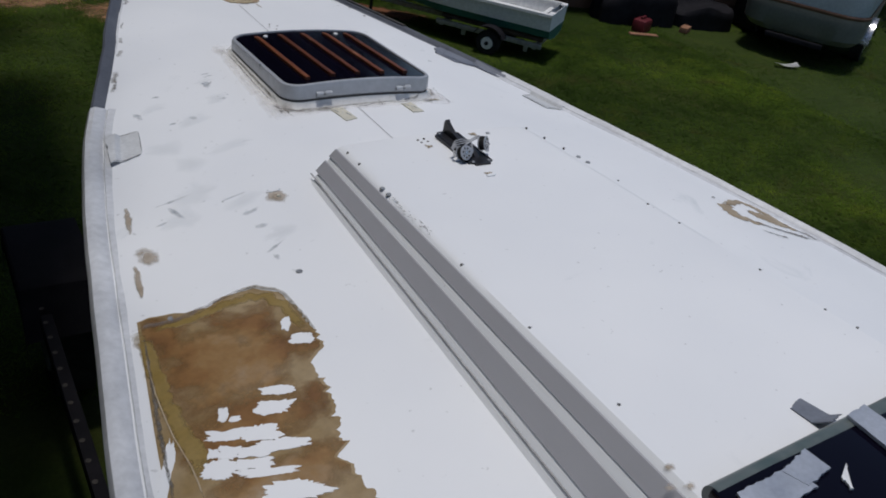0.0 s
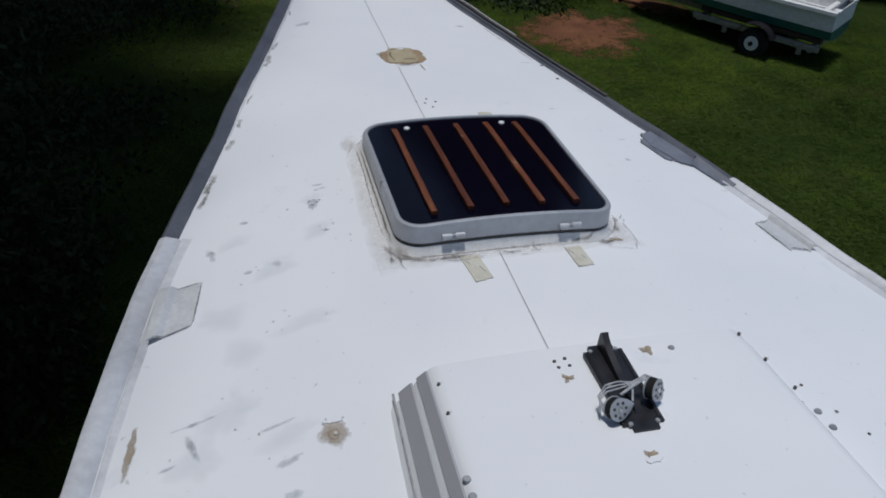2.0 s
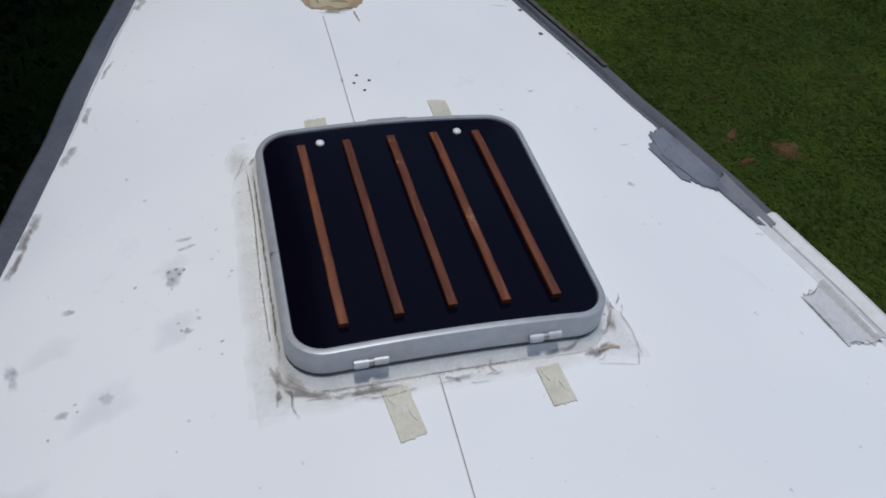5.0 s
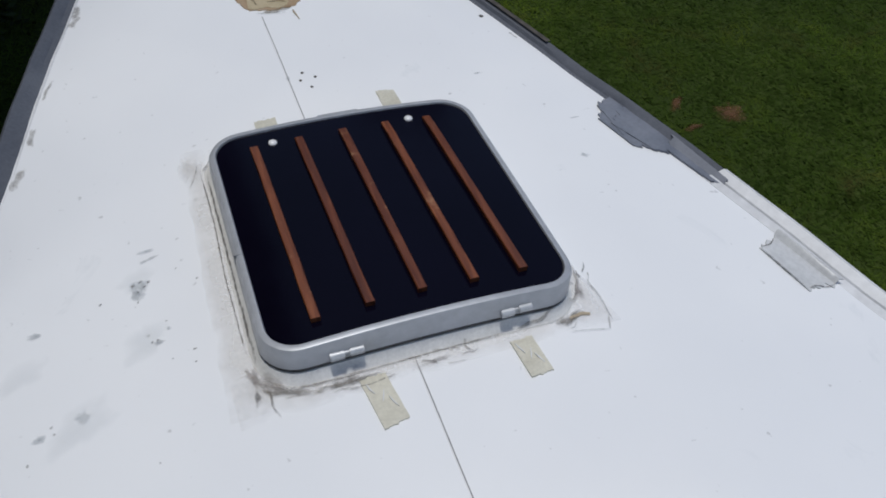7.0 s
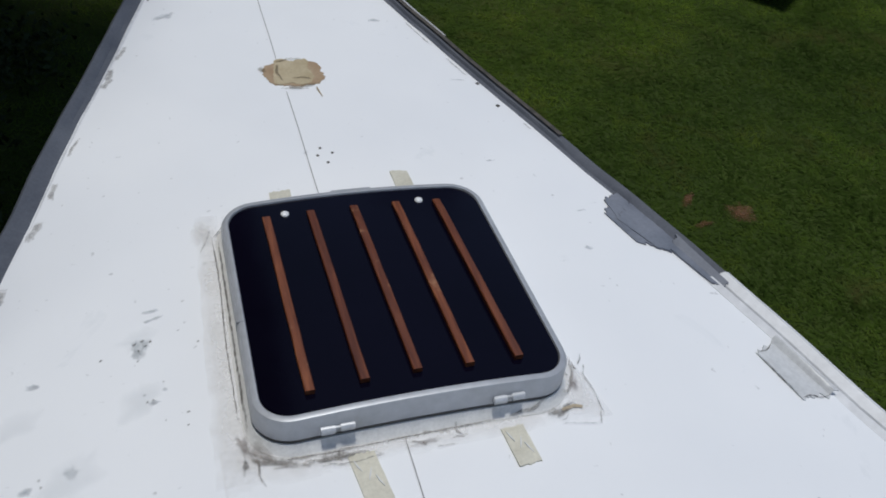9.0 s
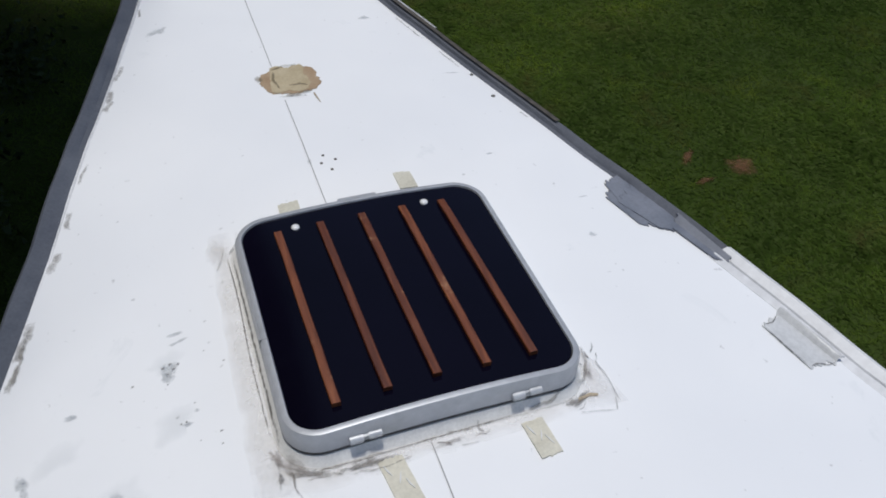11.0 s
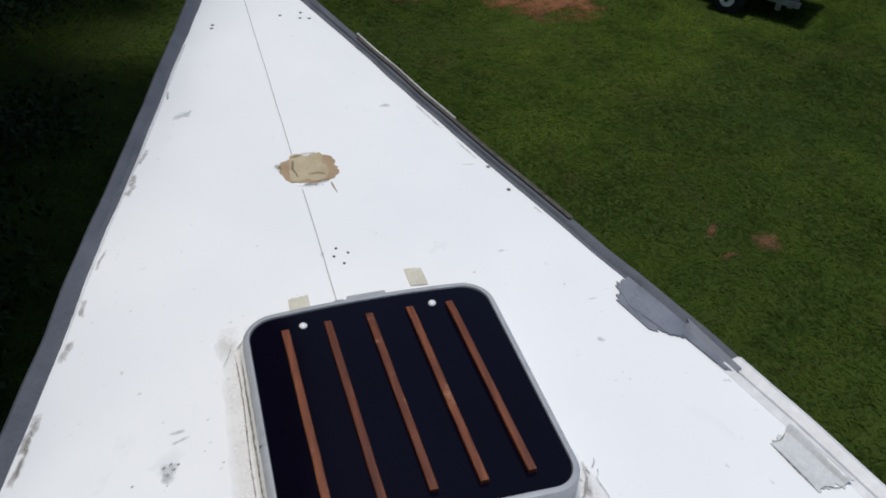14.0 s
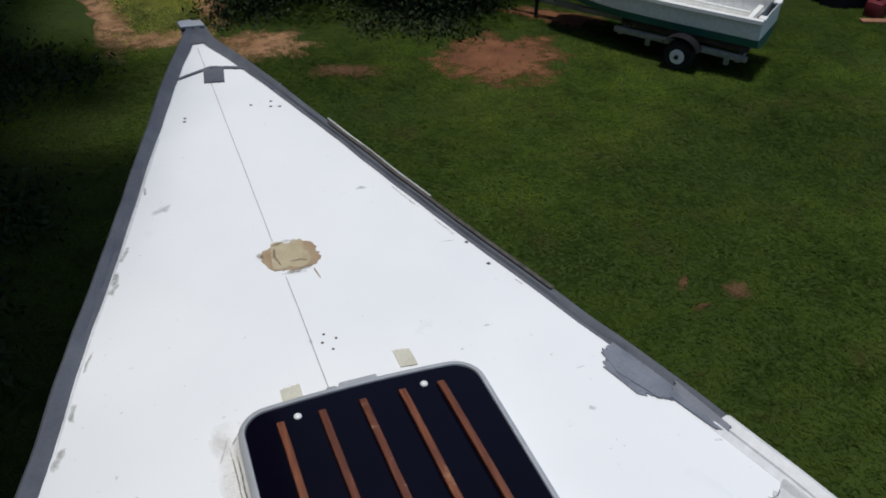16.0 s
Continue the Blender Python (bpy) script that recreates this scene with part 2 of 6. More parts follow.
M_GRASS = leafy("grass_blades", (0.055, 0.089, 0.017), (0.077, 0.114, 0.024), True)
M_WEED = leafy("pale_weeds", (0.16, 0.19, 0.035), (0.34, 0.33, 0.12), True)
M_LEAF = leafy("dark_evergreen", (0.016, 0.026, 0.010), (0.030, 0.046, 0.017))
M_BARK = two_tone("bark", (0.05, 0.035, 0.025), (0.12, 0.09, 0.065), 12, 0.9, 0, 0.8, 0.02)
M_SKIFF_W = two_tone("white_gelcoat", (0.80, 0.805, 0.79), (0.85, 0.85, 0.84), 3, 0.35)
M_SKIFF_T = two_tone("teal_hull_paint", (0.015, 0.10, 0.09), (0.03, 0.15, 0.13), 4, 0.4)
M_SIDING = two_tone("brown_siding", (0.13, 0.072, 0.048), (0.18, 0.105, 0.07), 3, 0.75)
M_WHITE = two_tone("white_painted_metal", (0.72, 0.72, 0.72), (0.8, 0.8, 0.8), 6, 0.45)
M_CAMPER = two_tone("olive_grey_panel", (0.12, 0.13, 0.115), (0.15, 0.16, 0.145), 3, 0.45)
M_CAMPER_B = two_tone("pale_blue_panel", (0.25, 0.31, 0.345), (0.30, 0.365, 0.40), 3, 0.4)
M_BROWN = two_tone("brown_trim", (0.10, 0.05, 0.03), (0.15, 0.08, 0.05), 9, 0.6)
M_RED = two_tone("red_plastic", (0.085, 0.006, 0.012), (0.12, 0.009, 0.017), 9, 0.5)
M_CLAY_BOARD = two_tone("orange_brown_timber", (0.20, 0.09, 0.05), (0.32, 0.16, 0.09), 12, 0.8)
# Near-black: shade over trailer parts and clutter is put into this colour.
M_FENDER = two_tone("near_black_paint", (0.010, 0.010, 0.013), (0.020, 0.019, 0.023), 9, 0.75, 0.1)

for m in (M_FENDER, M_RUBBER):
    m.node_tree.nodes["Principled BSDF"].inputs["Specular IOR Level"].default_value = 0.12


# ---- mesh helpers ----
def mesh_of(name, bm, material, smooth=False, angle=0.6):
    me = bpy.data.meshes.new(name)
    bmesh.ops.recalc_face_normals(bm, faces=bm.faces)
    if smooth:
        for f in bm.faces:
            f.smooth = True
        for e in bm.edges:
            if len(e.link_faces) == 2 and e.calc_face_angle(0) > angle:
                e.smooth = False
    bm.to_mesh(me)
    bm.free()
    me.materials.append(material)
    return me


def part(name, bm, material, parent=None, label="", smooth=True):
    ob = new(name, mesh_of(name, bm, material, smooth))
    if parent is not None:
        ob.parent = parent
    if label:
        ob["label"] = label
    return ob


def empty(name, at, label, category, group="", kind=""):
    ob = new(name)
    ob.location = at
    return tagged(ob, label, category, group, kind)


def box(bm, c, s, rot=None, bev=0.0):
    r = bmesh.ops.create_cube(bm, size=1)
    vs = r["verts"]
    m = Matrix.Translation(c) @ (rot or Matrix()) @ Matrix.Diagonal((*s, 1))
    bmesh.ops.transform(bm, matrix=m, verts=vs)
    if bev:
        es = list({e for v in vs for e in v.link_edges})
        bmesh.ops.bevel(bm, geom=es, offset=bev, segments=2, affect="EDGES", profile=0.6)


def rod(bm, a, b, r, r2=None, seg=12):
    a, b = Vector(a), Vector(b)
    d = b - a
    m = Matrix.Translation((a + b) / 2) @ d.to_track_quat("Z", "Y").to_matrix().to_4x4()
    bmesh.ops.create_cone(bm, cap_ends=True, segments=seg, radius1=r, radius2=r if r2 is None else r2, depth=d.length, matrix=m)


def grid_mesh(bm, pts, film=None):
    """pts: rows of points, all rows as long; joined into quads. film: how thickly a film lies at each point."""
    layer = bm.verts.layers.float.new("cover") if film else None
    rows = [[bm.verts.new(p) for p in row] for row in pts]
    if film:
        for row, vals in zip(rows, film):
            for v, k in zip(row, vals):
                v[layer] = k
    for a, b in zip(rows, rows[1:]):
        for i in range(len(a) - 1):
            bm.faces.new((a[i], a[i + 1], b[i + 1], b[i]))
    return rows


def tube(bm, pts, r, seg=8):
    pts = [Vector(p) for p in pts]
    rings = []
    for i, p in enumerate(pts):
        d = (pts[min(i + 1, len(pts) - 1)] - pts[max(i - 1, 0)]).normalized()
        u = d.orthogonal().normalized() if i == 0 else (rings_u - d * rings_u.dot(d)).normalized()
        rings_u = u
        v = d.cross(u)
        rings.append([p + r * (math.cos(2 * math.pi * k / seg) * u + math.sin(2 * math.pi * k / seg) * v) for k in range(seg + 1)])
    grid_mesh(bm, rings)
    bmesh.ops.remove_doubles(bm, verts=bm.verts, dist=r * 0.02)


# ---- the sailboat's lines ----
HALF = [(-4.6, 1.11), (-3.6, 1.17), (-2.6, 1.122), (-2.0, 1.062), (-1.65, 1.002), (-1.5, 0.977), (-1.3, 0.944), (-1.1, 0.909), (-0.92, 0.868), (-0.75, 0.834), (-0.55, 0.780),
        (-0.3, 0.712), (-0.15, 0.664), (0.08, 0.592), (0.28, 0.520), (0.52, 0.447), (0.79, 0.368), (0.96, 0.323), (1.12, 0.272), (1.46, 0.183), (1.9, 0.04), (1.97, 0.015)]
HY = np.array([p[0] for p in HALF])
HW = np.array([p[1] for p in HALF])


def half(y):
    """Half the deck's width, smoothed."""
    return float(np.mean([np.interp(y + d, HY, HW) for d in (-0.12, -0.06, 0, 0.06, 0.12)])) if y < 1.75 else float(np.interp(y, HY, HW))


def mid(y):
    """The boat's centreline."""
    return 0.06 - 0.0215 * (min(max(y, -4.6), 2.05) + 1.4)


def deckz(x, y):
    return -0.11 * (x - mid(y)) ** 2


def flare(y):
    """How much farther the starboard edge stands out aft."""
    return float(np.interp(y, (-2.4, -1.8, -1.4, -1.1, -0.85, -0.4, -0.1), (0.16, 0.15, 0.11, 0.07, 0.036, 0.018, 0.0)))


def tuck(y):
    """How much the port edge is drawn in abreast of the fore hatch."""
    return float(np.interp(y, (-0.75, -0.3, -0.1, 0.25), (0.0, 0.018, 0.018, 0.0)))


def edge(side, y, inset=0.0):
    return mid(y) + side * (half(y) - inset) + (flare(y) if side > 0 else tuck(y))


# ---- ground ----
def build_ground():
    bm = bmesh.new()
    n = 90
    pts = []
    for j in range(n + 1):
        v = (j / n * 2 - 1)
        row = []
        for i in range(n + 1):
            u = (i / n * 2 - 1)
            x, y = 2 + 400 * math.copysign(abs(u) ** 3.2, u), 3 + 400 * math.copysign(abs(v) ** 3.2, v)
            row.append((x, y, GROUND + 0.035 * (noise.noise((x * 0.6, y * 0.6, 0)) if abs(x) + abs(y) < 60 else 0)))
        pts.append(row)
    grid_mesh(bm, pts)
    return tagged(part("ground", bm, M_LAWN), "mown green lawn with bare clay patches", "lawn", kind="structure")


def gz(x, y):
    return GROUND + 0.035 * noise.noise((x * 0.6, y * 0.6, 0))


ground = build_ground()


def bare(name, cx, cy, rx, ry, turn, material, label, seed, up=0.012):
    """A ragged patch of bare soil lying on the lawn."""
    bm = bmesh.new()
    pts = []
    for k in range(9):
        f = k / 8
        row = []
        for a in range(73):
            th = 2 * math.pi * (a % 72) / 72
            w = 1 + 0.45 * noise.noise((math.cos(th) * 1.6 + seed, math.sin(th) * 1.6, seed)) + 0.28 * noise.noise((math.cos(th) * 6 + seed, math.sin(th) * 6, 3))
            lx, ly = rx * w * f * math.cos(th), ry * w * f * math.sin(th)
            x = cx + lx * math.cos(turn) - ly * math.sin(turn)
            y = cy + lx * math.sin(turn) + ly * math.cos(turn)
            row.append((x, y, gz(x, y) + up * (1.5 - f * f * 2.0) + 0.008 * noise.noise((x * 5, y * 5, 1))))
        pts.append(row)
    grid_mesh(bm, pts, [[1.15 * (1 - (k / 8) ** 1.6)] * 73 for k in range(9)])
    bmesh.ops.remove_doubles(bm, verts=bm.verts, dist=0.0005)
    return tagged(part(name, bm, material), label, "soil", kind="structure")


CLAY_SPOT = "small bare clay spot in the lawn"
SANDY = "sandy orange soil of a rutted track beyond the bow"
bare("soil_patch_1", 3.12, 5.72, 0.95, 0.80, 0.3, M_CLAY, "bare red clay patch worn into the lawn", 2)
bare("soil_patch_2", 3.13, 1.83, 0.15, 0.12, 0.2, M_CLAY_THIN, CLAY_SPOT, 5)
bare("soil_patch_3", 2.85, 2.02, 0.13, 0.05, 0.8, M_CLAY_THIN, CLAY_SPOT, 9)
bare("soil_patch_4", 2.82, 1.77, 0.10, 0.035, 0.1, M_CLAY_THIN, CLAY_SPOT, 10)
bare("soil_patch_5", -0.47, 7.95, 0.36, 1.45, 0.16, M_SAND, SANDY, 12)
bare("soil_patch_6", 0.64, 8.3, 0.30, 1.45, 0.02, M_SAND, SANDY, 13)
bare("soil_patch_7", 0.05, 7.22, 0.78, 0.36, 0.0, M_SAND, SANDY, 14)
bare("soil_patch_8", 1.0, 6.72, 0.72, 0.54, -0.3, M_SAND, "sandy orange soil beside the bow", 15)
bare("soil_patch_9", 4.2, 6.48, 0.85, 0.26, -0.75, M_CLAY, "bare clay under the boat trailer tongue", 21)
bare("soil_patch_10", 1.6, 5.85, 0.55, 0.24, -0.2, M_CLAY_THIN, CLAY_SPOT, 23)


# ---- the sailboat ----
sailboat = empty("sailboat", (0, 0, 0), "white sailboat under repair, stained and taped, on a trailer", "sailboat")


def build_deck():
    bm = bmesh.new()
    ys = np.concatenate([np.linspace(-4.6, 1.8, 90), np.linspace(1.83, 2.04, 8)])
    rows = []
    for y in ys:
        hw = half(y)
        row = []
        for k in range(33):
            s = k / 16 - 1
            x = mid(y) + s * (hw + (flare(y) if s > 0 else -tuck(y)))
            row.append((x, y, deckz(x, y)))
        rows.append(row)
    grid_mesh(bm, rows)
    top = list(bm.faces)
    ext = bmesh.ops.extrude_face_region(bm, geom=top)
    bmesh.ops.translate(bm, vec=(0, 0, -0.02), verts=[v for v in ext["geom"] if isinstance(v, bmesh.types.BMVert)])
    return part("deck", bm, M_DECK, sailboat, "white painted deck with scuffs and pin holes")


def build_hull():
    bm = bmesh.new()
    rows = []
    for y in np.linspace(-4.6, 2.04, 60):
        hw = half(y) - 0.006
        row = []
        for k in range(25):
            s = k / 12 - 1
            a = abs(s)
            depth = 1.15 * (1 - a ** 2.6) * min(1, (2.3 - y) / 1.6)
            w = math.copysign((hw + (flare(y) if s > 0 else -tuck(y))) * (a ** 0.55) * (0.80 + 0.2 * a), s)
            x = mid(y) + w
            row.append((x, y, deckz(mid(y) + hw, y) - 0.025 - depth))
        rows.append(row)
    grid_mesh(bm, rows)
    # transom
    last = [v for v in bm.verts if abs(v.co.y + 4.6) < 1e-4]
    last.sort(key=lambda v: v.co.x)
    bm.faces.new(last)
    return part("hull", bm, M_HULL, sailboat, "dull white topsides in shade")


deck = build_deck()
hull = build_hull()


def along(name, side, y0, y1, profile, material, label="", wob=0.0, step=0.04, parent=None, seed=0):
    """A strip that follows the deck edge: profile is pairs of (outwards from the edge, up)."""
    bm = bmesh.new()
    n = max(3, int(abs(y1 - y0) / step))
    rows = []
    for i in range(n + 1):
        y = y0 + (y1 - y0) * i / n
        wv = wob * noise.noise((y * 7, seed, side))
        x0 = edge(side, y)
        prof = profile(y) if callable(profile) else profile
        rows.append([(x0 + side * (o + (wv if j in (0, 1) else wv * 0.3)), y, deckz(x0, y) + u + 0.3 * wv * (0 < j < len(prof) - 1)) for j, (o, u) in enumerate(prof)])
    grid_mesh(bm, rows, [[0.9] * len(prof)] * (n + 1))
    return part(name, bm, material, parent or sailboat, label)


def tape_profile(side):
    """The tape laps less far in along the middle of the foredeck than at the bow and aft."""
    def at(y):
        lap = float(np.interp(y, (-0.6, -0.1, 0.2, 1.1, 1.5, 1.8), (0.050, 0.044, 0.037, 0.038, 0.044, 0.045) if side < 0 else (0.046, 0.034, 0.030, 0.028, 0.038, 0.044)))
        return [(-lap, 0.0035), (-0.6 * lap, 0.006), (-0.014, 0.014), (0.0, 0.019), (0.008, 0.012), (0.010, -0.008), (0.006, -0.03)]
    return at


along("edge_tape", -1, -0.555, 1.98, tape_profile(-1), M_TAPE, "dark grey duct tape over the deck edge", 0.005, seed=1)
along("edge_tape", 1, -0.505, 1.98, tape_profile(1), M_TAPE, "dark grey duct tape over the deck edge", 0.005, seed=2)
RAIL_PROFILE = [(-0.075, 0.002), (-0.072, 0.010), (-0.045, 0.013), (-0.041, 0.007), (-0.036, 0.013), (-0.008, 0.022), (0.006, 0.018), (0.014, 0.0), (0.012, -0.03), (0.0, -0.05)]
along("rub_rail", -1, -4.55, -0.545, RAIL_PROFILE, M_RAIL, "weathered white vinyl rub rail", 0.005, seed=3)
along("rub_rail", 1, -4.55, -0.48, [(a * 0.75, b) for a, b in RAIL_PROFILE], M_RAIL, "weathered white vinyl rub rail", 0.004, seed=4)
# split seams of old filler beside the rails
along("seam", -1, -4.5, -0.55, [(-0.0735, 0.0005), (-0.076, 0.003), (-0.080, 0.0035), (-0.083, 0.0004)], M_CAULK_DARK, "dirty seam", 0.004, seed=5)
along("seam", 1, -4.5, -0.5, [(-0.055, 0.0005), (-0.057, 0.003), (-0.060, 0.003), (-0.063, 0.0004)], M_CAULK_DARK, "dirty seam", 0.003, seed=6)
along("seam", -1, -0.5, 1.1, [(-0.036, 0.0045), (-0.0395, 0.0055), (-0.044, 0.004), (-0.046, 0.0002)], M_RAIL, "white lip beside the tape", 0.002, seed=7)
# peeled trim standing off the starboard edge
along("peeled_trim", 1, 0.50, 1.04, [(0.004, 0.022), (0.006, 0.0245), (0.009, 0.023), (0.010, 0.018)], M_RAIL, "peeled pale trim strip", 0.004, seed=8)
# Dark strip laid on the edge for the shade in the gap.
along("trim_gap", 1, 0.02, 1.02, [(-0.009, 0.0225), (-0.003, 0.0240), (0.004, 0.0225)], M_HOLE, "black strip standing for shade in the gap beside the trim", 0.002, seed=8)


def blob(name, cx, cy, rx, ry, material, h=0.002, turn=0.0, rag=0.3, fine=0.1, seed=0, parent=None, label="", surf=None, seg=56, rings=4, square=False):
    """A ragged flat patch that lies on a surface (the deck unless another is given)."""
    surf = surf or deckz
    bm = bmesh.new()
    c, s = math.cos(turn), math.sin(turn)
    rows = []
    for k in range(rings + 2):
        f = min(k, rings) / rings
        row = []
        for a in range(seg):
            th = 2 * math.pi * a / seg
            w = 1 + rag * noise.noise((math.cos(th) * 1.3 + seed * 3.1, math.sin(th) * 1.3, seed)) * 1.6 + fine * noise.noise((math.cos(th) * 7, math.sin(th) * 7 + seed, 5)) * 1.6
            if square:
                w *= (abs(math.cos(th)) ** 4 + abs(math.sin(th)) ** 4) ** -0.25
            lx, ly = rx * w * f * math.cos(th), ry * w * f * math.sin(th)
            x, y = cx + lx * c - ly * s, cy + lx * s + ly * c
            row.append((x, y, surf(x, y) + (h if k <= rings else -0.001)))
        row.append(row[0])
        rows.append(row)
    grid_mesh(bm, rows, [[1.0 * (1 - (min(k, rings) / rings) ** 2)] * (seg + 1) for k in range(rings + 2)])
    bmesh.ops.remove_doubles(bm, verts=bm.verts, dist=1e-5)
    return part(name, bm, material, parent or deck, label)


def sheet(name, corners, material, h=0.003, torn=0.0, seed=0, parent=None, label="", surf=None, n=10, wrinkle=0.0006):
    """A four-cornered piece of tape laid on a surface; torn roughens its first and last edges."""
    surf = surf or deckz
    bm = bmesh.new()
    a, b, c, d = [Vector((*p, 0)) for p in corners]
    rows = []
    for j in range(n + 1):
        v = j / n
        row = []
        for i in range(n + 1):
            u = i / n
            p = (a * (1 - u) + b * u) * (1 - v) + (d * (1 - u) + c * u) * v
            if torn and j in (0, n):
                q = (d - a).normalized() * torn * (1.3 * noise.noise((i * 0.45, seed, j)) + 0.5 * noise.noise((i * 1.7, seed, j)))
                p = p + q
            row.append((p.x, p.y, surf(p.x, p.y) + h + wrinkle * noise.noise((p.x * 60, p.y * 60, seed))))
        rows.append(row)
    grid_mesh(bm, rows)
    top = list(bm.faces)
    ext = bmesh.ops.extrude_face_region(bm, geom=top)
    bmesh.ops.translate(bm, vec=(0, 0, -h * 0.9), verts=[v for v in ext["geom"] if isinstance(v, bmesh.types.BMVert)])
    return part(name, bm, material, parent, label)


# ---- cabin trunk ----
TRUNK_FRONT = -1.215


def trunk_top(y):
    return 0.098 + 0.028 * (TRUNK_FRONT - y) + 0.004


def trunkz(x, y):
    return trunk_top(y) - 0.10 * (x - mid(y)) ** 2


def trunk_half(y, f):
    """Half width: f = 0 at the deck, 1 at the top edge."""
    lo = 0.362 + 0.056 * (TRUNK_FRONT - y)
    hi = 0.306 + 0.036 * (TRUNK_FRONT - y)
    return lo + (hi - lo) * f


def build_trunk():
    bm = bmesh.new()
    rows = []
    for i in range(60):
        y = -4.3 + (TRUNK_FRONT + 4.3) * i / 58 if i < 59 else TRUNK_FRONT + 0.055
        drop = 0 if i < 58 else (0.004 if i == 58 else None)
        prof = []
        for side in (-1, 1):
            seq = [(0.0, None), (0.30, None), (0.6, None), (0.86, None)]
            xs = mid(y) + side * (trunk_half(y, 0) + 0.012)
            pts = [(xs, deckz(xs, y) - 0.004)]
            for f, _ in seq:
                w = trunk_half(y, f)
                x = mid(y) + side * w
                z0 = deckz(x, y) + 0.014
                z1 = trunk_top(y) - 0.011
                pts.append((x, z0 + (z1 - z0) * f))
            w = trunk_half(y, 1.0)
            pts.append((mid(y) + side * (w - 0.001), trunk_top(y) - 0.016))
            pts.append((mid(y) + side * (w - 0.007), trunk_top(y) - 0.011))
            prof.append(pts)
        left, right = prof
        top = [(mid(y) + s * (trunk_half(y, 1.0) - 0.022), 0) for s in np.linspace(-1, 1, 21)]
        top = [(x, trunkz(x, y)) for x, _ in top]
        line = left + top + right[::-1]
        if drop is None:
            line = [(x, -0.03) for x, _ in line]
        elif drop:
            line = [(x, max(z - drop, -0.02)) for x, z in line]
        rows.append([(x, y, z) for x, z in line])
    grid_mesh(bm, rows)
    return part("cabin_trunk", bm, M_DECK, sailboat, "low white cabin trunk with grey striped sides")


trunk = build_trunk()


def stripe(side, f0, f1, y0, y1, slant, material, name, out=0.0025, label="", parent=None):
    """A painted band on the trunk's side between two heights (0 deck, 1 top)."""
    bm = bmesh.new()
    rows = []
    n = 50
    for i in range(n + 1):
        row = []
        for k in range(4):
            f = f0 + (f1 - f0) * k / 3
            y = y0 + (y1 - y0) * i / n + (slant * f if i == n else 0)
            w = trunk_half(y, f)
            x = mid(y) + side * w
            z0, z1 = deckz(x, y) + 0.014, trunk_top(y) - 0.011
            row.append((x + side * out, y, z0 + (z1 - z0) * f))
        rows.append(row)
    grid_mesh(bm, rows)
    ext = bmesh.ops.extrude_face_region(bm, geom=list(bm.faces))
    bmesh.ops.translate(bm, vec=(-side * 0.004, 0, 0), verts=[v for v in ext["geom"] if isinstance(v, bmesh.types.BMVert)])
    return part(name, bm, material, parent or trunk, label)


for sd in (-1,):
    stripe(sd, 0.17, 0.52, -4.2, TRUNK_FRONT + 0.022, -0.03, M_GREY, "lower_stripe", label="flat grey painted band")
    stripe(sd, 0.68, 0.93, -4.2, TRUNK_FRONT + 0.022, -0.03, M_GREY, "upper_stripe", label="flat grey painted band")
    stripe(sd, 0.015, 0.026, -4.2, TRUNK_FRONT + 0.03, 0, M_PENCIL, "groove", 0.003, "dark seam along the deck joint")


# ---- fore hatch ----
HX, HYC = 0.058, -0.481
HWX, HWY = 0.2655, 0.279


def round_rect(hx, hy, r, seg=8):
    pts = []
    for cx, cy, a0 in ((hx - r, hy - r, 0), (-hx + r, hy - r, 90), (-hx + r, -hy + r, 180), (hx - r, -hy + r, 270)):
        for k in range(seg + 1):
            a = radians(a0 + 90 * k / seg)
            pts.append((cx + r * math.cos(a), cy + r * math.sin(a)))
    # split the straight runs so that the frame can follow the camber
    out = []
    for i, p in enumerate(pts):
        q = pts[(i + 1) % len(pts)]
        out.append(p)
        m = 11 if i % (seg + 1) == seg else 0
        for k in range(1, m + 1):
            out.append((p[0] + (q[0] - p[0]) * k / (m + 1), p[1] + (q[1] - p[1]) * k / (m + 1)))
    return out


def camber(x, y=0.0):
    """The lid's camber, and its rise towards the hinges; x and y from its middle."""
    return -0.20 * x * x + 0.012 * (1 - y / HWY)


def ring(bm, sections, r=0.064):
    """A closed frame: sections are (inset, height, share of the lid's rise) round its profile."""
    rows = []
    for inset, z, *rise in sections:
        k = rise[0] if rise else 1.0
        loop = round_rect(HWX - inset, HWY - inset, max(r - inset, 0.01))
        rows.append([(HX + x, HYC + y, z + k * camber(x, y) + (1 - k) * (deckz(HX + x, HYC + y))) for x, y in loop + loop[:1]])
    grid_mesh(bm, rows)


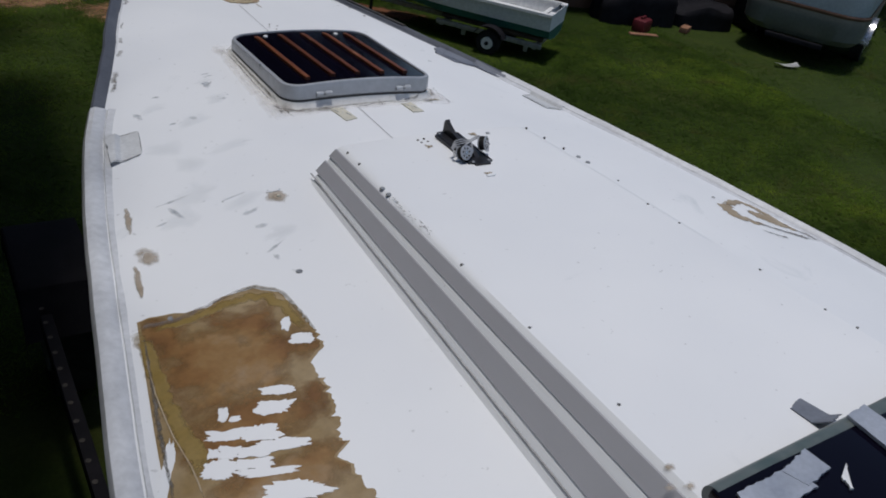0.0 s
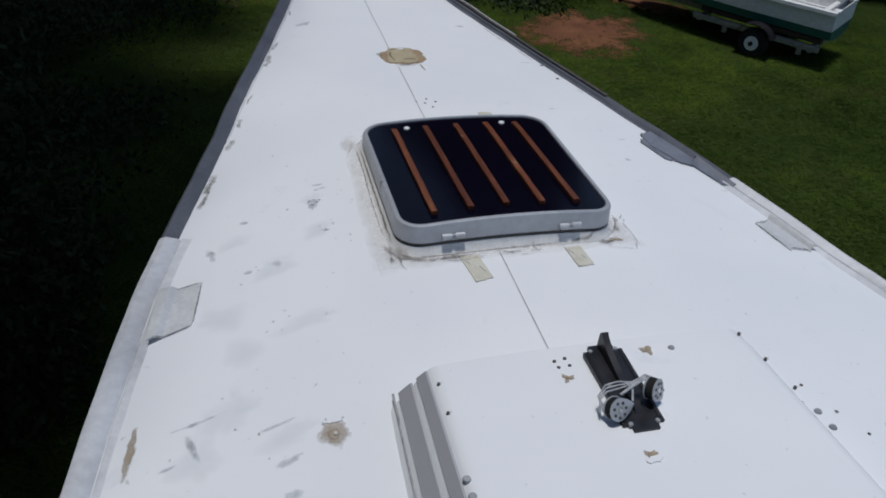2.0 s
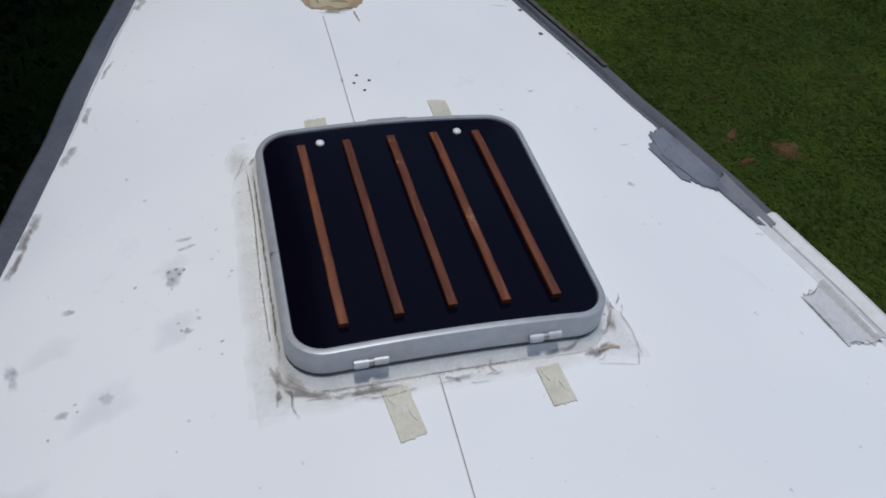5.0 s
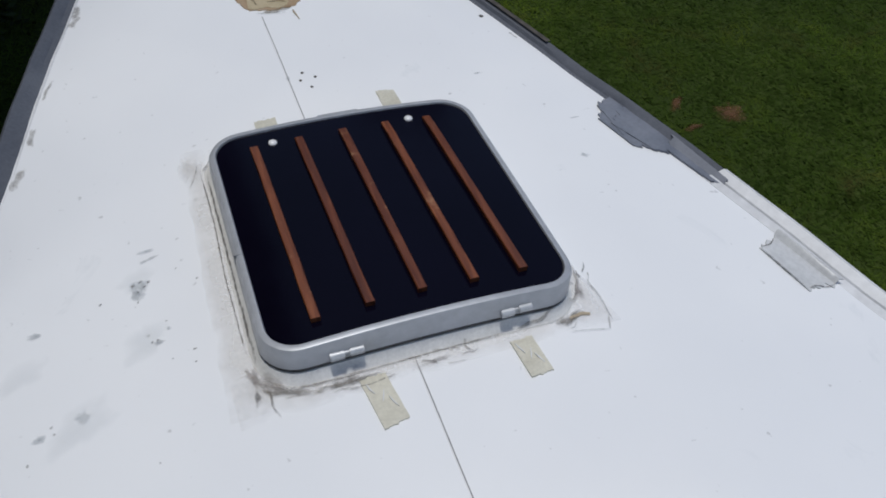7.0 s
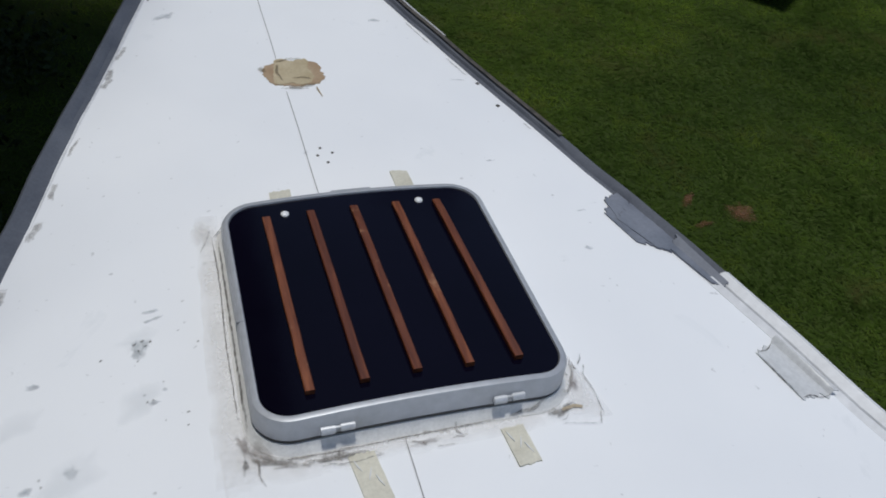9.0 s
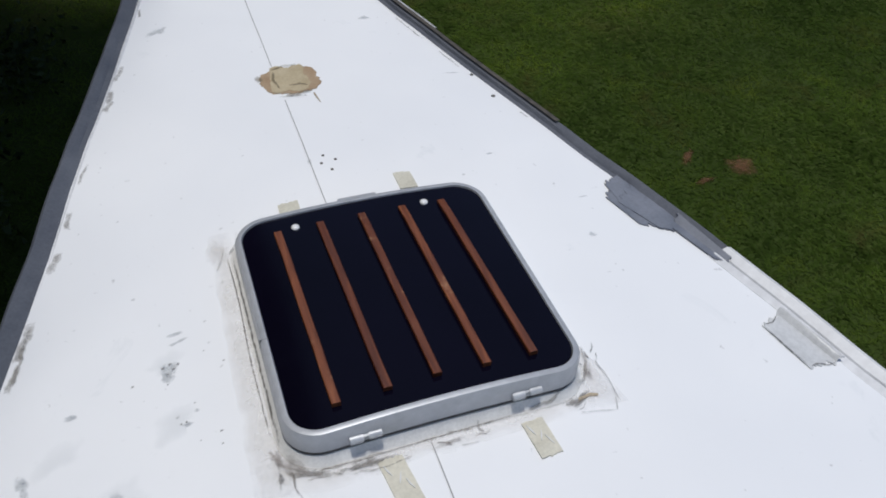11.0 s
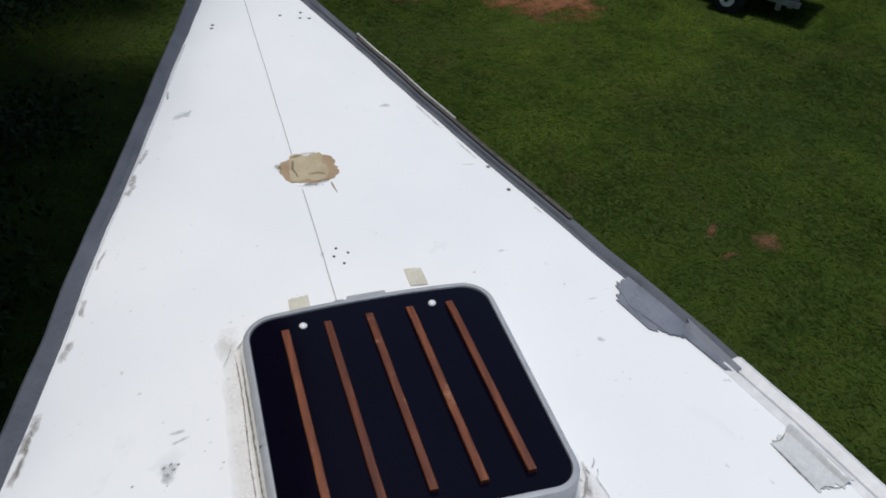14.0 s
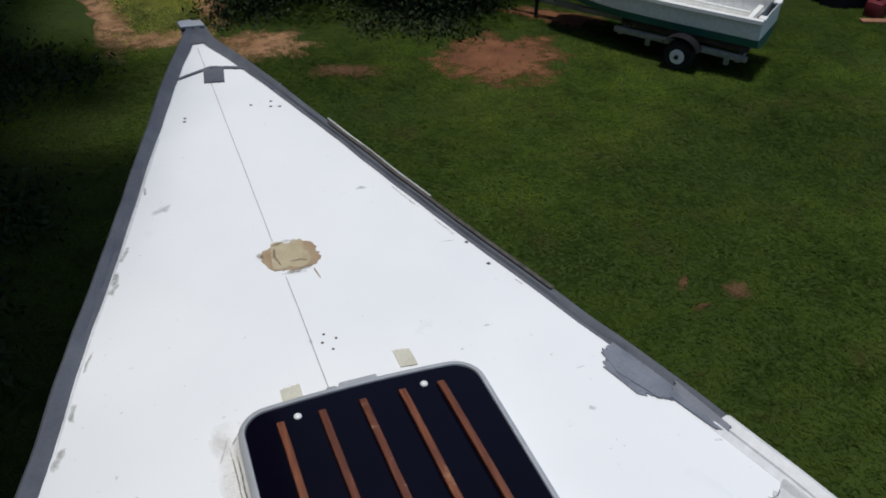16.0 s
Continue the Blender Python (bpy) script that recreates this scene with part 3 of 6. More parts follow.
def build_hatch():
    hatch = empty("deck_hatch", (0, 0, 0), "smoked acrylic deck hatch in a silver frame with teak strips", "hatch")
    bm = bmesh.new()
    ring(bm, [(-0.014, 0.0014, 0), (-0.010, 0.0026, 0.08), (-0.004, 0.0085, 0.30), (-0.001, 0.0120, 0.42), (0.010, 0.0135, 0.44), (0.03, 0.0135, 0.44), (0.032, 0.002, 0)])
    part("base_frame", bm, M_SILL, hatch, "cream sealed base flange")
    bm = bmesh.new()
    ring(bm, [(0.001, 0.0120, 0.44), (0.0015, 0.0175, 0.46), (0.02, 0.0175, 0.46)])
    part("gasket", bm, M_GASKET, hatch, "dark rubber gasket")
    bm = bmesh.new()
    ring(bm, [(0.004, 0.0165, 0.46), (-0.001, 0.0205, 0.5), (0.0, 0.049), (0.003, 0.0545), (0.008, 0.0560), (0.013, 0.0555), (0.0145, 0.052), (0.0145, 0.030), (0.004, 0.0165, 0.46)])
    part("lid_frame", bm, M_ALU, hatch, "satin aluminium lid frame")
    # the pane, a slab that follows the camber
    bm = bmesh.new()
    rows = []
    for f in (0.0, 0.3, 0.55, 0.75, 0.9, 1.0):
        loop = round_rect(HWX - 0.0145, HWY - 0.0145, 0.053)
        rows.append([(HX + x * f, HYC + y * f, 0.0520 + camber(x * f, y * f)) for x, y in loop + loop[:1]])
    loop = round_rect(HWX - 0.0145, HWY - 0.0145, 0.053)
    rows.append([(HX + x, HYC + y, 0.040 + camber(x, y)) for x, y in loop + loop[:1]])
    grid_mesh(bm, rows)
    bmesh.ops.remove_doubles(bm, verts=bm.verts, dist=1e-5)
    part("pane", bm, M_ACRYLIC, hatch, "dark smoked acrylic")
    for k in range(5):
        x = -0.122 + 0.0855 * k
        x2 = -0.117 + 0.0872 * k
        bm = bmesh.new()
        ya, yb = HYC + 0.218, HYC - 0.230 + 0.002 * (k % 3)
        rows = []
        for i in range(12):
            f = i / 11
            y = ya + (yb - ya) * f
            xc = x + (x2 - x) * f
            wob = 0.0008 * noise.noise((k, i * 0.7, 0))
            zz = 0.0523 + camber(xc - HX, y - HYC)
            hgt = 0.0105 - (0.003 if i in (0,) else 0)
            rows.append([(xc - 0.0078 + wob, y, zz), (xc - 0.0078 + wob, y, zz + hgt - 0.0015), (xc - 0.0064 + wob, y, zz + hgt), (xc + 0.0064 + wob, y, zz + hgt), (xc + 0.0078 + wob, y, zz + hgt - 0.0015), (xc + 0.0078 + wob, y, zz)])
        built = grid_mesh(bm, rows)
        bm.faces.new(built[0])
        bm.faces.new(built[-1])
        part("teak_strip", bm, M_TEAK, hatch)
    for x in (-0.085, 0.186):
        bm = bmesh.new()
        bmesh.ops.create_uvsphere(bm, u_segments=16, v_segments=8, radius=0.0084, matrix=Matrix.Translation((x, HYC + 0.225, 0.053 + camber(x - HX, 0.225))) @ Matrix.Diagonal((1, 1, 0.55, 1)))
        part("rivet", bm, M_NYLON, hatch, "bright domed fastening cap")
    for x in (-0.083, 0.200):
        bm = bmesh.new()
        y, z = HYC - HWY - 0.0018, 0.0310 + 0.52 * camber(x - HX, -HWY)
        box(bm, (x, y + 0.002, z), (0.046, 0.010, 0.010), None, 0.002)
        hin = part("hinge", bm, M_ALU, hatch, "cast hinge on the lid's aft edge")
        for dx in (-0.0155, 0.0155):
            bm = bmesh.new()
            rod(bm, (x + dx - 0.0115, y, z + dx * 0.06), (x + dx + 0.0115, y, z + dx * 0.06), 0.0082 if dx < 0 else 0.0074, seg=18)
            bmesh.ops.bevel(bm, geom=[e for e in bm.edges if len(e.link_faces) == 2 and e.calc_face_angle(0) > 1], offset=0.0012, segments=2, affect="EDGES")
            part("knuckle", bm, M_HINGE, hin)
        bm = bmesh.new()
        rod(bm, (x - 0.004, y, z), (x + 0.004, y, z), 0.005, seg=12)
        part("pin", bm, M_GALV, hin)
    # joint in the rim
    bm = bmesh.new()
    box(bm, (HX - HWX + 0.0065, HYC - 0.047, 0.0463 + camber(HWX, -0.047)), (0.0155, 0.0012, 0.0215), None)
    part("rim_joint", bm, M_GALV, hatch)
    # latch lip on the forward edge
    bm = bmesh.new()
    box(bm, (0.062, HYC + HWY + 0.016, 0.022), (0.085, 0.022, 0.026), None, 0.004)
    part("latch_lip", bm, M_ALU, hatch)
    bm = bmesh.new()
    box(bm, (0.004, HYC + HWY + 0.02, 0.012), (0.022, 0.024, 0.022), None, 0.003)
    part("latch_hook", bm, M_GALV, hatch)
    return hatch


build_hatch()

# old sealant round the hatch
SILL_D = (0.001, 0.004, 0.010, 0.014, 0.02)
SILL_Z = (0.0120, 0.0085, 0.0026, 0.0014, 0.0)
SILL_K = (0.42, 0.30, 0.06, 0.0, 0.0)


def sillz(x, y):
    """The deck, with the hatch's base fillet on it."""
    dx, dy = abs(x - HX) - HWX + 0.055, abs(y - HYC) - HWY + 0.055
    d = math.hypot(max(dx, 0), max(dy, 0)) - 0.055 if max(dx, dy) > 0 else -0.01
    k = float(np.interp(d, SILL_D, SILL_K))
    return float(np.interp(d, SILL_D, SILL_Z)) + k * camber(x - HX, y - HYC) + (1 - k) * deckz(x, y)


def ribbon(name, pts, w, material, h, seed, label="", parent=None, surf=None, rag=0.35):
    """A ragged soft-ended smear along a bent line; w is one width or one a point."""
    surf = surf or deckz
    p = np.array(pts, float)
    d = np.concatenate([[0], np.cumsum(np.hypot(*np.diff(p, axis=0).T))])
    n = max(8, int(d[-1] / 0.007))
    s = np.linspace(0, d[-1], n + 1)
    sm = lambda v: np.mean([np.interp(np.clip(s + o * d[-1], 0, d[-1]), d, v) for o in (-0.06, -0.03, 0, 0.03, 0.06)], axis=0)
    x, y = sm(p[:, 0]), sm(p[:, 1])
    ws = np.interp(s, d, w if isinstance(w, (list, tuple)) else [w] * len(p))
    tx, ty = np.gradient(x), np.gradient(y)
    ln = np.hypot(tx, ty) + 1e-9
    nx, ny = -ty / ln, tx / ln
    rows, cover = [], []
    for i in range(n + 1):
        row = []
        off = 0.3 * ws[i] * noise.noise((s[i] * 40, seed, 4))
        for k in range(7):
            q = (k / 3 - 1) * ws[i] / 2 * (1 + rag * noise.noise((s[i] * 90, seed + k, 0)))
            xx, yy = x[i] + nx[i] * (q + off), y[i] + ny[i] * (q + off)
            row.append((xx, yy, surf(xx, yy) + (h if 0 < k < 6 else 0.0005)))
        rows.append(row)
        e = min(1, 0.1 + 6 * min(i, n - i) / n)
        cover.append([v * e for v in (0, 0.6, 0.9, 1.0, 0.9, 0.6, 0)])
    bm = bmesh.new()
    grid_mesh(bm, rows, cover)
    return part(name, bm, material, parent or deck, label)


def band(name, x0, y0, x1, y1, w0, w1, material, h, seed, label=""):
    """A ragged strip of old sealant between two points."""
    a, b = Vector((x0, y0)), Vector((x1, y1))
    d = (b - a).normalized()
    nrm = Vector((-d.y, d.x))
    bm = bmesh.new()
    rows = []
    n = max(8, int((b - a).length / 0.012))
    rag = 0.5 if max(w0, w1) < 0.03 else 0.14
    for i in range(n + 1):
        f = i / n
        w = (w0 + (w1 - w0) * f)
        p = a + (b - a) * f
        l = p + nrm * (w / 2 * (1 + rag * noise.noise((f * 14, seed, 0))))
        r = p - nrm * (w / 2 * (1 + rag * noise.noise((f * 14, seed, 9))))
        row = []
        for k in range(5):
            q = l + (r - l) * k / 4
            row.append((q.x, q.y, deckz(q.x, q.y) + (h if 0 < k < 4 else 0.0006)))
        rows.append(row)
    grid_mesh(bm, rows, [[(0.0, 0.75, 1.0, 0.75, 0.0)[k] * min(1, 0.25 + 4 * min(i, n - i) / n) for k in range(5)] for i in range(n + 1)])
    return part(name, bm, material, deck, label)


band("sealant", -0.232, -0.17, -0.235, -0.80, 0.045, 0.075, M_CAULK, 0.0022, 1, "yellowed sealant smear")
band("sealant", -0.26, -0.775, 0.33, -0.765, 0.085, 0.07, M_CAULK, 0.0026, 2, "yellowed sealant smear")
band("sealant", 0.34, -0.63, 0.352, -0.80, 0.03, 0.075, M_CAULK, 0.0024, 3, "yellowed sealant smear")
band("sealant", -0.2, -0.187, 0.3, -0.185, 0.025, 0.02, M_CAULK, 0.0018, 4, "yellowed sealant smear")
CK = [([(-0.2145, -0.24), (-0.2150, -0.40), (-0.2155, -0.60), (-0.2150, -0.72)], 0.005, M_CAULK_DARK), ([(-0.226, -0.22), (-0.223, -0.36), (-0.228, -0.52), (-0.226, -0.70)], 0.0035, M_CAULK_DARK),
      ([(-0.170, -0.772), (-0.10, -0.778), (0.02, -0.776), (0.19, -0.773)], 0.0022, M_CAULK_DARK),
      ([(-0.205, -0.76), (-0.207, -0.79), (-0.198, -0.818)], 0.005, M_DIRT), ([(-0.14, -0.783), (-0.09, -0.79), (-0.03, -0.785)], 0.004, M_DIRT), ([(-0.10, -0.80), (-0.05, -0.802), (-0.01, -0.795)], 0.004, M_DIRT),
      ([(0.112, -0.766), (0.108, -0.780), (0.118, -0.792), (0.128, -0.788)], 0.005, M_DIRT), ([(0.03, -0.785), (0.05, -0.79), (0.055, -0.80)], 0.004, M_DIRT), ([(0.19, -0.773), (0.25, -0.768), (0.295, -0.748), (0.318, -0.72)], 0.005, M_DIRT),
      ([(0.300, -0.752), (0.330, -0.738), (0.352, -0.70), (0.360, -0.655)], 0.007, M_DIRT), ([(0.30, -0.775), (0.325, -0.768), (0.34, -0.775)], 0.008, M_FILLER), ([(0.368, -0.69), (0.376, -0.74), (0.372, -0.80)], 0.004, M_DIRT),
      ([(0.29, -0.80), (0.33, -0.806), (0.36, -0.812)], 0.003, M_DIRT), ([(-0.252, -0.28), (-0.236, -0.245), (-0.228, -0.215)], 0.004, M_DIRT), ([(-0.165, -0.195), (-0.20, -0.21), (-0.222, -0.24)], 0.006, M_CAULK_DARK), ([(0.285, -0.19), (0.325, -0.21), (0.333, -0.25)], 0.003, M_DIRT)]
for i, (line, w, m) in enumerate(CK):
    ribbon("sealant_crack", line, w, m, 0.0034, 20 + i, surf=sillz, rag=0.6)
rnd = random.Random(33)
for i in range(15):
    x = rnd.uniform(-0.2, 0.34)
    y = HYC - HWY - 0.014 - abs(rnd.gauss(0, 0.013))
    l = rnd.uniform(0.008, 0.022)
    ribbon("sealant_crack", [(x - l, y + rnd.gauss(0, 0.002)), (x, y), (x + l, y + rnd.gauss(0, 0.004))], rnd.uniform(0.0015, 0.0035), M_DIRT if i % 3 else M_BROWN_FILM, 0.003, 340 + i, surf=sillz, rag=0.8)
for i in range(8):
    x, y = HX + HWX + 0.012 + abs(rnd.gauss(0, 0.02)), HYC - HWY + rnd.uniform(-0.04, 0.10)
    l = rnd.uniform(0.005, 0.016)
    ribbon("sealant_crack", [(x + 0.3 * l, y + l), (x, y), (x + rnd.gauss(0, 0.004), y - l)], rnd.uniform(0.002, 0.005), M_DIRT if i % 2 else M_CAULK_DARK, 0.003, 370 + i, surf=sillz, rag=0.8)
blob("sealant_smear", -0.205, -0.752, 0.035, 0.014, M_BROWN_FILM, 0.0024, -0.75, 0.3, 0.1, 19, surf=sillz)
for k, (x, y, rx, ry, t) in enumerate(((-0.178, -0.775, 0.045, 0.010, -0.35), (-0.222, -0.735, 0.030, 0.009, -1.2), (-0.09, -0.788, 0.05, 0.008, 0.0), (0.06, -0.79, 0.04, 0.007, 0.1), (0.30, -0.775, 0.035, 0.010, 0.3), (0.345, -0.72, 0.030, 0.010, 1.3), (-0.225, -0.77, 0.018, 0.006, 1.4))):
    blob("sealant_smear", x, y, rx, ry, M_BROWN_FILM if k % 2 else M_CAULK_DARK, 0.0026 + 0.0002 * k, t, 0.35, 0.25, 40 + k, surf=sillz)
blob("sealant_smear", -0.242, -0.225, 0.02, 0.035, M_CAULK, 0.0035, 0.1, 0.4, 0.3, 18)

# pencil line down the middle
for ya, yb in ((-0.165, 0.262), (0.42, 1.78), (-1.16, -0.765)):
    bm = bmesh.new()
    rows = []
    for i in range(40):
        y = ya + (yb - ya) * i / 39
        x = 0.002 - 0.0105 * y if y > -0.5 else 0.024
        x += 0.0012 * noise.noise((y * 4, 0, 0))
        rows.append([(x - 0.0010, y, deckz(x, y) + 0.0012), (x + 0.0010, y, deckz(x, y) + 0.0012)])
    grid_mesh(bm, rows)
    part("pencil_line", bm, M_PENCIL, deck)

# masking tape pieces
for i, cs in enumerate([[(-0.098, -0.122), (-0.054, -0.119), (-0.055, -0.170), (-0.100, -0.168)], [(0.171, -0.085), (0.210, -0.089), (0.212, -0.145), (0.172, -0.142)],
        [(-0.072, -0.790), (-0.030, -0.788), (-0.018, -0.875), (-0.060, -0.885)], [(0.182, -0.792), (0.222, -0.790), (0.228, -0.862), (0.188, -0.866)]]):
    strip = tagged(sheet("masking_tape", cs, M_MASKING, 0.0032, 0.003, i, None, "", None, 16, 0.0018), "short piece of faded cream masking tape beside the hatch", "tape", "masking tape round the hatch")
    if i > 1:
        (xa, ya), (xb, yb) = cs[0], cs[2]
        for k, (f, g) in enumerate(((0.25, 0.2), (0.45, 0.5), (0.62, 0.72))):
            x, y = xa + (xb - xa) * g, ya + (yb - ya) * f
            ribbon("crease", [(x - 0.004 + 0.008 * (k == 1), y + 0.011), (x, y), (x + 0.005 - 0.009 * (k == 1), y - 0.011)], [0.001, 0.0034, 0.001], M_RAIL, 0.0052, 400 + 5 * i + k, "", strip, rag=0.1)

# ---- mast step with two blocks ----
def build_mast_step():
    step = empty("mast_step", (0, 0, 0), "black metal mast step plate bolted to the cabin top", "mast step")
    # the plate and its fin lie slightly askew on the trunk
    z = trunkz(0.06, -1.34)
    bm = bmesh.new()
    box(bm, (0.062, -1.342, z + 0.004), (0.074, 0.205, 0.008))
    bmesh.ops.bevel(bm, geom=[e for e in bm.edges if abs((e.verts[0].co - e.verts[1].co).z) > 0.003], offset=0.014, segments=4, affect="EDGES")
    part("base_plate", bm, M_BLACK, step)
    bm = bmesh.new()
    prof = [(0.101, 0.006), (0.099, 0.040), (0.093, 0.047), (0.085, 0.040), (0.060, 0.028), (0.02, 0.020), (-0.03, 0.016), (-0.05, 0.020), (-0.062, 0.014), (-0.070, 0.006)]
    rows = [[(0.062 + sx, -1.342 + y, z + h) for y, h in prof] for sx in (-0.006, 0.006)]
    grid_mesh(bm, rows)
    for sx in (0, 1):
        bm.verts.ensure_lookup_table()
        bm.faces.new([bm.verts[i + sx * len(prof)] for i in range(len(prof))])
    part("fin", bm, M_BLACK, step)
    # the plate is cast hollow: its long edges turn up a little
    for dx in (-0.031, 0.031):
        bm = bmesh.new()
        rod(bm, (0.062 + dx, -1.342 - 0.082, z + 0.0072), (0.062 + dx, -1.342 + 0.082, z + 0.0072), 0.0028, seg=10)
        part("raised_edge", bm, M_BLACK, step)
    for dx, dy in ((-0.024, 0.088), (0.024, 0.088), (-0.024, -0.088), (0.024, -0.088), (-0.024, 0.0), (0.024, 0.0)):
        bm = bmesh.new()
        rod(bm, (0.062 + dx, -1.342 + dy, z + 0.007), (0.062 + dx, -1.342 + dy, z + 0.0105), 0.0048, 0.004, 12)
        part("bolt_head", bm, M_GALV, step)
    return step


def build_block(m, label):
    """A two-sheave pulley block lying on its side: perforated cheeks, sheave between."""
    blk = empty("pulley_block", (0, 0, 0), label, "pulley block", "blocks on the mast step")

    def cheek(zc):
        bm = bmesh.new()
        pts = []
        for k in range(28):
            a = 2 * math.pi * k / 28
            r = 0.0195
            x, y = r * math.cos(a), r * math.sin(a)
            if x > 0:
                x *= 1.0 + 0.62 * (1 - abs(y) / r)
            pts.append((x, y))
        rows = [[(x * s, y * s, zc + dz) for x, y in pts + pts[:1]] for s, dz in ((0.25, 0.0016), (0.9, 0.0016), (1.0, 0.0004), (1.0, -0.0012), (0.25, -0.0012), (0.25, 0.0016))]
        grid_mesh(bm, rows)
        bmesh.ops.transform(bm, matrix=m, verts=bm.verts)
        ck = part("cheek", bm, M_ALU, blk, "perforated alloy cheek")
        for k in range(7):
            a = 2 * math.pi * k / 7
            bm = bmesh.new()
            p = Vector((0.0125 * math.cos(a), 0.0125 * math.sin(a), 0))
            rod(bm, p + Vector((0, 0, zc + (0.0008 if zc > 0 else -0.0024))), p + Vector((0, 0, zc + (0.0024 if zc > 0 else -0.0008))), 0.0027, seg=10)
            bmesh.ops.transform(bm, matrix=m, verts=bm.verts)
            part("hole", bm, M_HOLE, ck)

    cheek(0.0085)
    cheek(-0.0085)
    bm = bmesh.new()
    rod(bm, (0, 0, -0.0068), (0, 0, 0.0068), 0.0185, seg=24)
    bmesh.ops.transform(bm, matrix=m, verts=bm.verts)
    part("sheave", bm, M_RUBBER, blk, "black sheave")
    bm = bmesh.new()
    rod(bm, (0, 0, -0.0115), (0, 0, 0.0115), 0.0045, seg=12)
    bmesh.ops.transform(bm, matrix=m, verts=bm.verts)
    part("axle", bm, M_STEEL, blk)
    return blk


build_mast_step()
ZT = trunkz(0.06, -1.4)
build_block(Matrix.Translation((0.018, -1.408, ZT + 0.024)) @ Euler((radians(62), 0, radians(18))).to_matrix().to_4x4(), "alloy pulley block with black sheave leaning on the mast step")
build_block(Matrix.Translation((0.093, -1.385, ZT + 0.034)) @ Euler((radians(60), radians(60), radians(12))).to_matrix().to_4x4(), "alloy pulley block with black sheave tied by grey cord")
bm = bmesh.new()
for k in range(3):
    o = 0.004 * k
    tube(bm, [(-0.006 + o, -1.405, ZT + 0.014 + o), (-0.003, -1.388 + o, ZT + 0.028), (0.012, -1.378 + o, ZT + 0.034 + o), (0.035, -1.376 + o, ZT + 0.036 + o), (0.06, -1.374 + 0.5 * o, ZT + 0.040), (0.085, -1.372 + o, ZT + 0.045 + 0.3 * o), (0.102, -1.376, ZT + 0.046), (0.112, -1.39, ZT + 0.03)], 0.0015, 6)
tube(bm, [(0.03, -1.392, ZT + 0.038), (0.05, -1.384, ZT + 0.043), (0.075, -1.374, ZT + 0.045)], 0.0025, 6)
tube(bm, [(0.047, -1.37, ZT + 0.042), (0.055, -1.385, ZT + 0.038), (0.05, -1.40, ZT + 0.028)], 0.002, 6)
tagged(part("cord", bm, M_ROPE), "grey cord lashed round two blocks on the mast step", "rope")


# ---- repairs, stains and fastenings on the deck ----
def screw(x, y, r=0.006, surf=None, mat=None, name="bolt", h=0.002):
    surf = surf or deckz
    bm = bmesh.new()
    z = surf(x, y)
    rod(bm, (x, y, z - 0.001), (x, y, z + h), r, r * 0.8, 12)
    return part(name, bm, mat or M_GALV, trunk if surf is trunkz else deck)


def hole(x, y, r=0.004, surf=None, ring_r=None):
    surf = surf or deckz
    if ring_r:
        blob("worn_ring", x, y, ring_r, ring_r * 0.85, M_SMUDGE, 0.0012, 0, 0.25, 0.2, x * 9, trunk if surf is trunkz else deck, "", surf, 20, 1)
    bm = bmesh.new()
    z = surf(x, y)
    rod(bm, (x, y, z - 0.004), (x, y, z + 0.0012), r * 0.85, r * 0.8, 10)
    return part("screw_hole", bm, M_HOLE, trunk if surf is trunkz else deck)


# large ground-back resin area on the port side deck
def resin_area():
    bm = bmesh.new()
    rows = []
    n, m = 130, 46
    fs = [0, 0.10, 0.25, 0.285, 0.30, 0.355, 0.43, 0.52, 0.59, 0.65, 0.70, 0.80, 1.0]
    xr = [-0.560, -0.546, -0.541, -0.548, -0.572, -0.590, -0.584, -0.597, -0.611, -0.632, -0.625, -0.616, -0.60]
    tx = [-0.91, -0.848, -0.788, -0.736, -0.663, -0.602, -0.553]
    ty = [-1.558, -1.558, -1.581, -1.585, -1.569, -1.574, -1.612]
    for i in range(n + 1):
        f = i / n
        row = []
        for k in range(m + 1):
            s = k / m
            top = float(np.interp(-0.905 + 0.357 * s, tx, ty))
            y = top + (-2.36 - top) * f + 0.010 * noise.noise((s * 9, 4, 0)) * (1 - f) ** 3
            xl = edge(-1, y, 0.073)
            right = float(np.interp(f, fs, xr)) + (0.016 * noise.noise((f * 30, 1, 0)) + 0.012 * noise.noise((f * 85, 2, 0)) + 0.007 * (f > 0.27) * noise.noise((f * 190, 5, 0))) * min(1, f * 6)
            x = xl + (right - xl) * s
            row.append((x, y, deckz(x, y) + (0.0016 if 0 < k < m and 0 < i else 0.0004)))
        rows.append(row)
    grid_mesh(bm, rows)
    area = part("resin_area", bm, M_KHAKI, deck, "ground-back khaki laminate with paint remnants")
    # the amber core, thinning out towards its rim
    def core(x, y):
        best = 0.0
        for cx, cy, rx, ry in ((-0.745, -1.75, 0.15, 0.19), (-0.66, -1.80, 0.11, 0.06), (-0.72, -1.95, 0.15, 0.08), (-0.72, -2.09, 0.17, 0.07), (-0.80, -2.25, 0.13, 0.13)):
            q = math.hypot((x - cx) / rx, (y - cy) / ry)
            best = max(best, 1.45 - 1.1 * q)
        return max(-0.6, min(1.2, best + 0.45 * noise.noise((x * 14, y * 14, 2)) + 0.2 * noise.noise((x * 40, y * 40, 6))))
    bm = bmesh.new()
    up = [[(x, y, z + 0.0008) for x, y, z in r[1:-1]] for r in rows[1:]]
    grid_mesh(bm, up, [[core(x, y) for x, y, z in r] for r in up])
    part("resin_core", bm, M_RESIN_CORE, area, "amber resin")


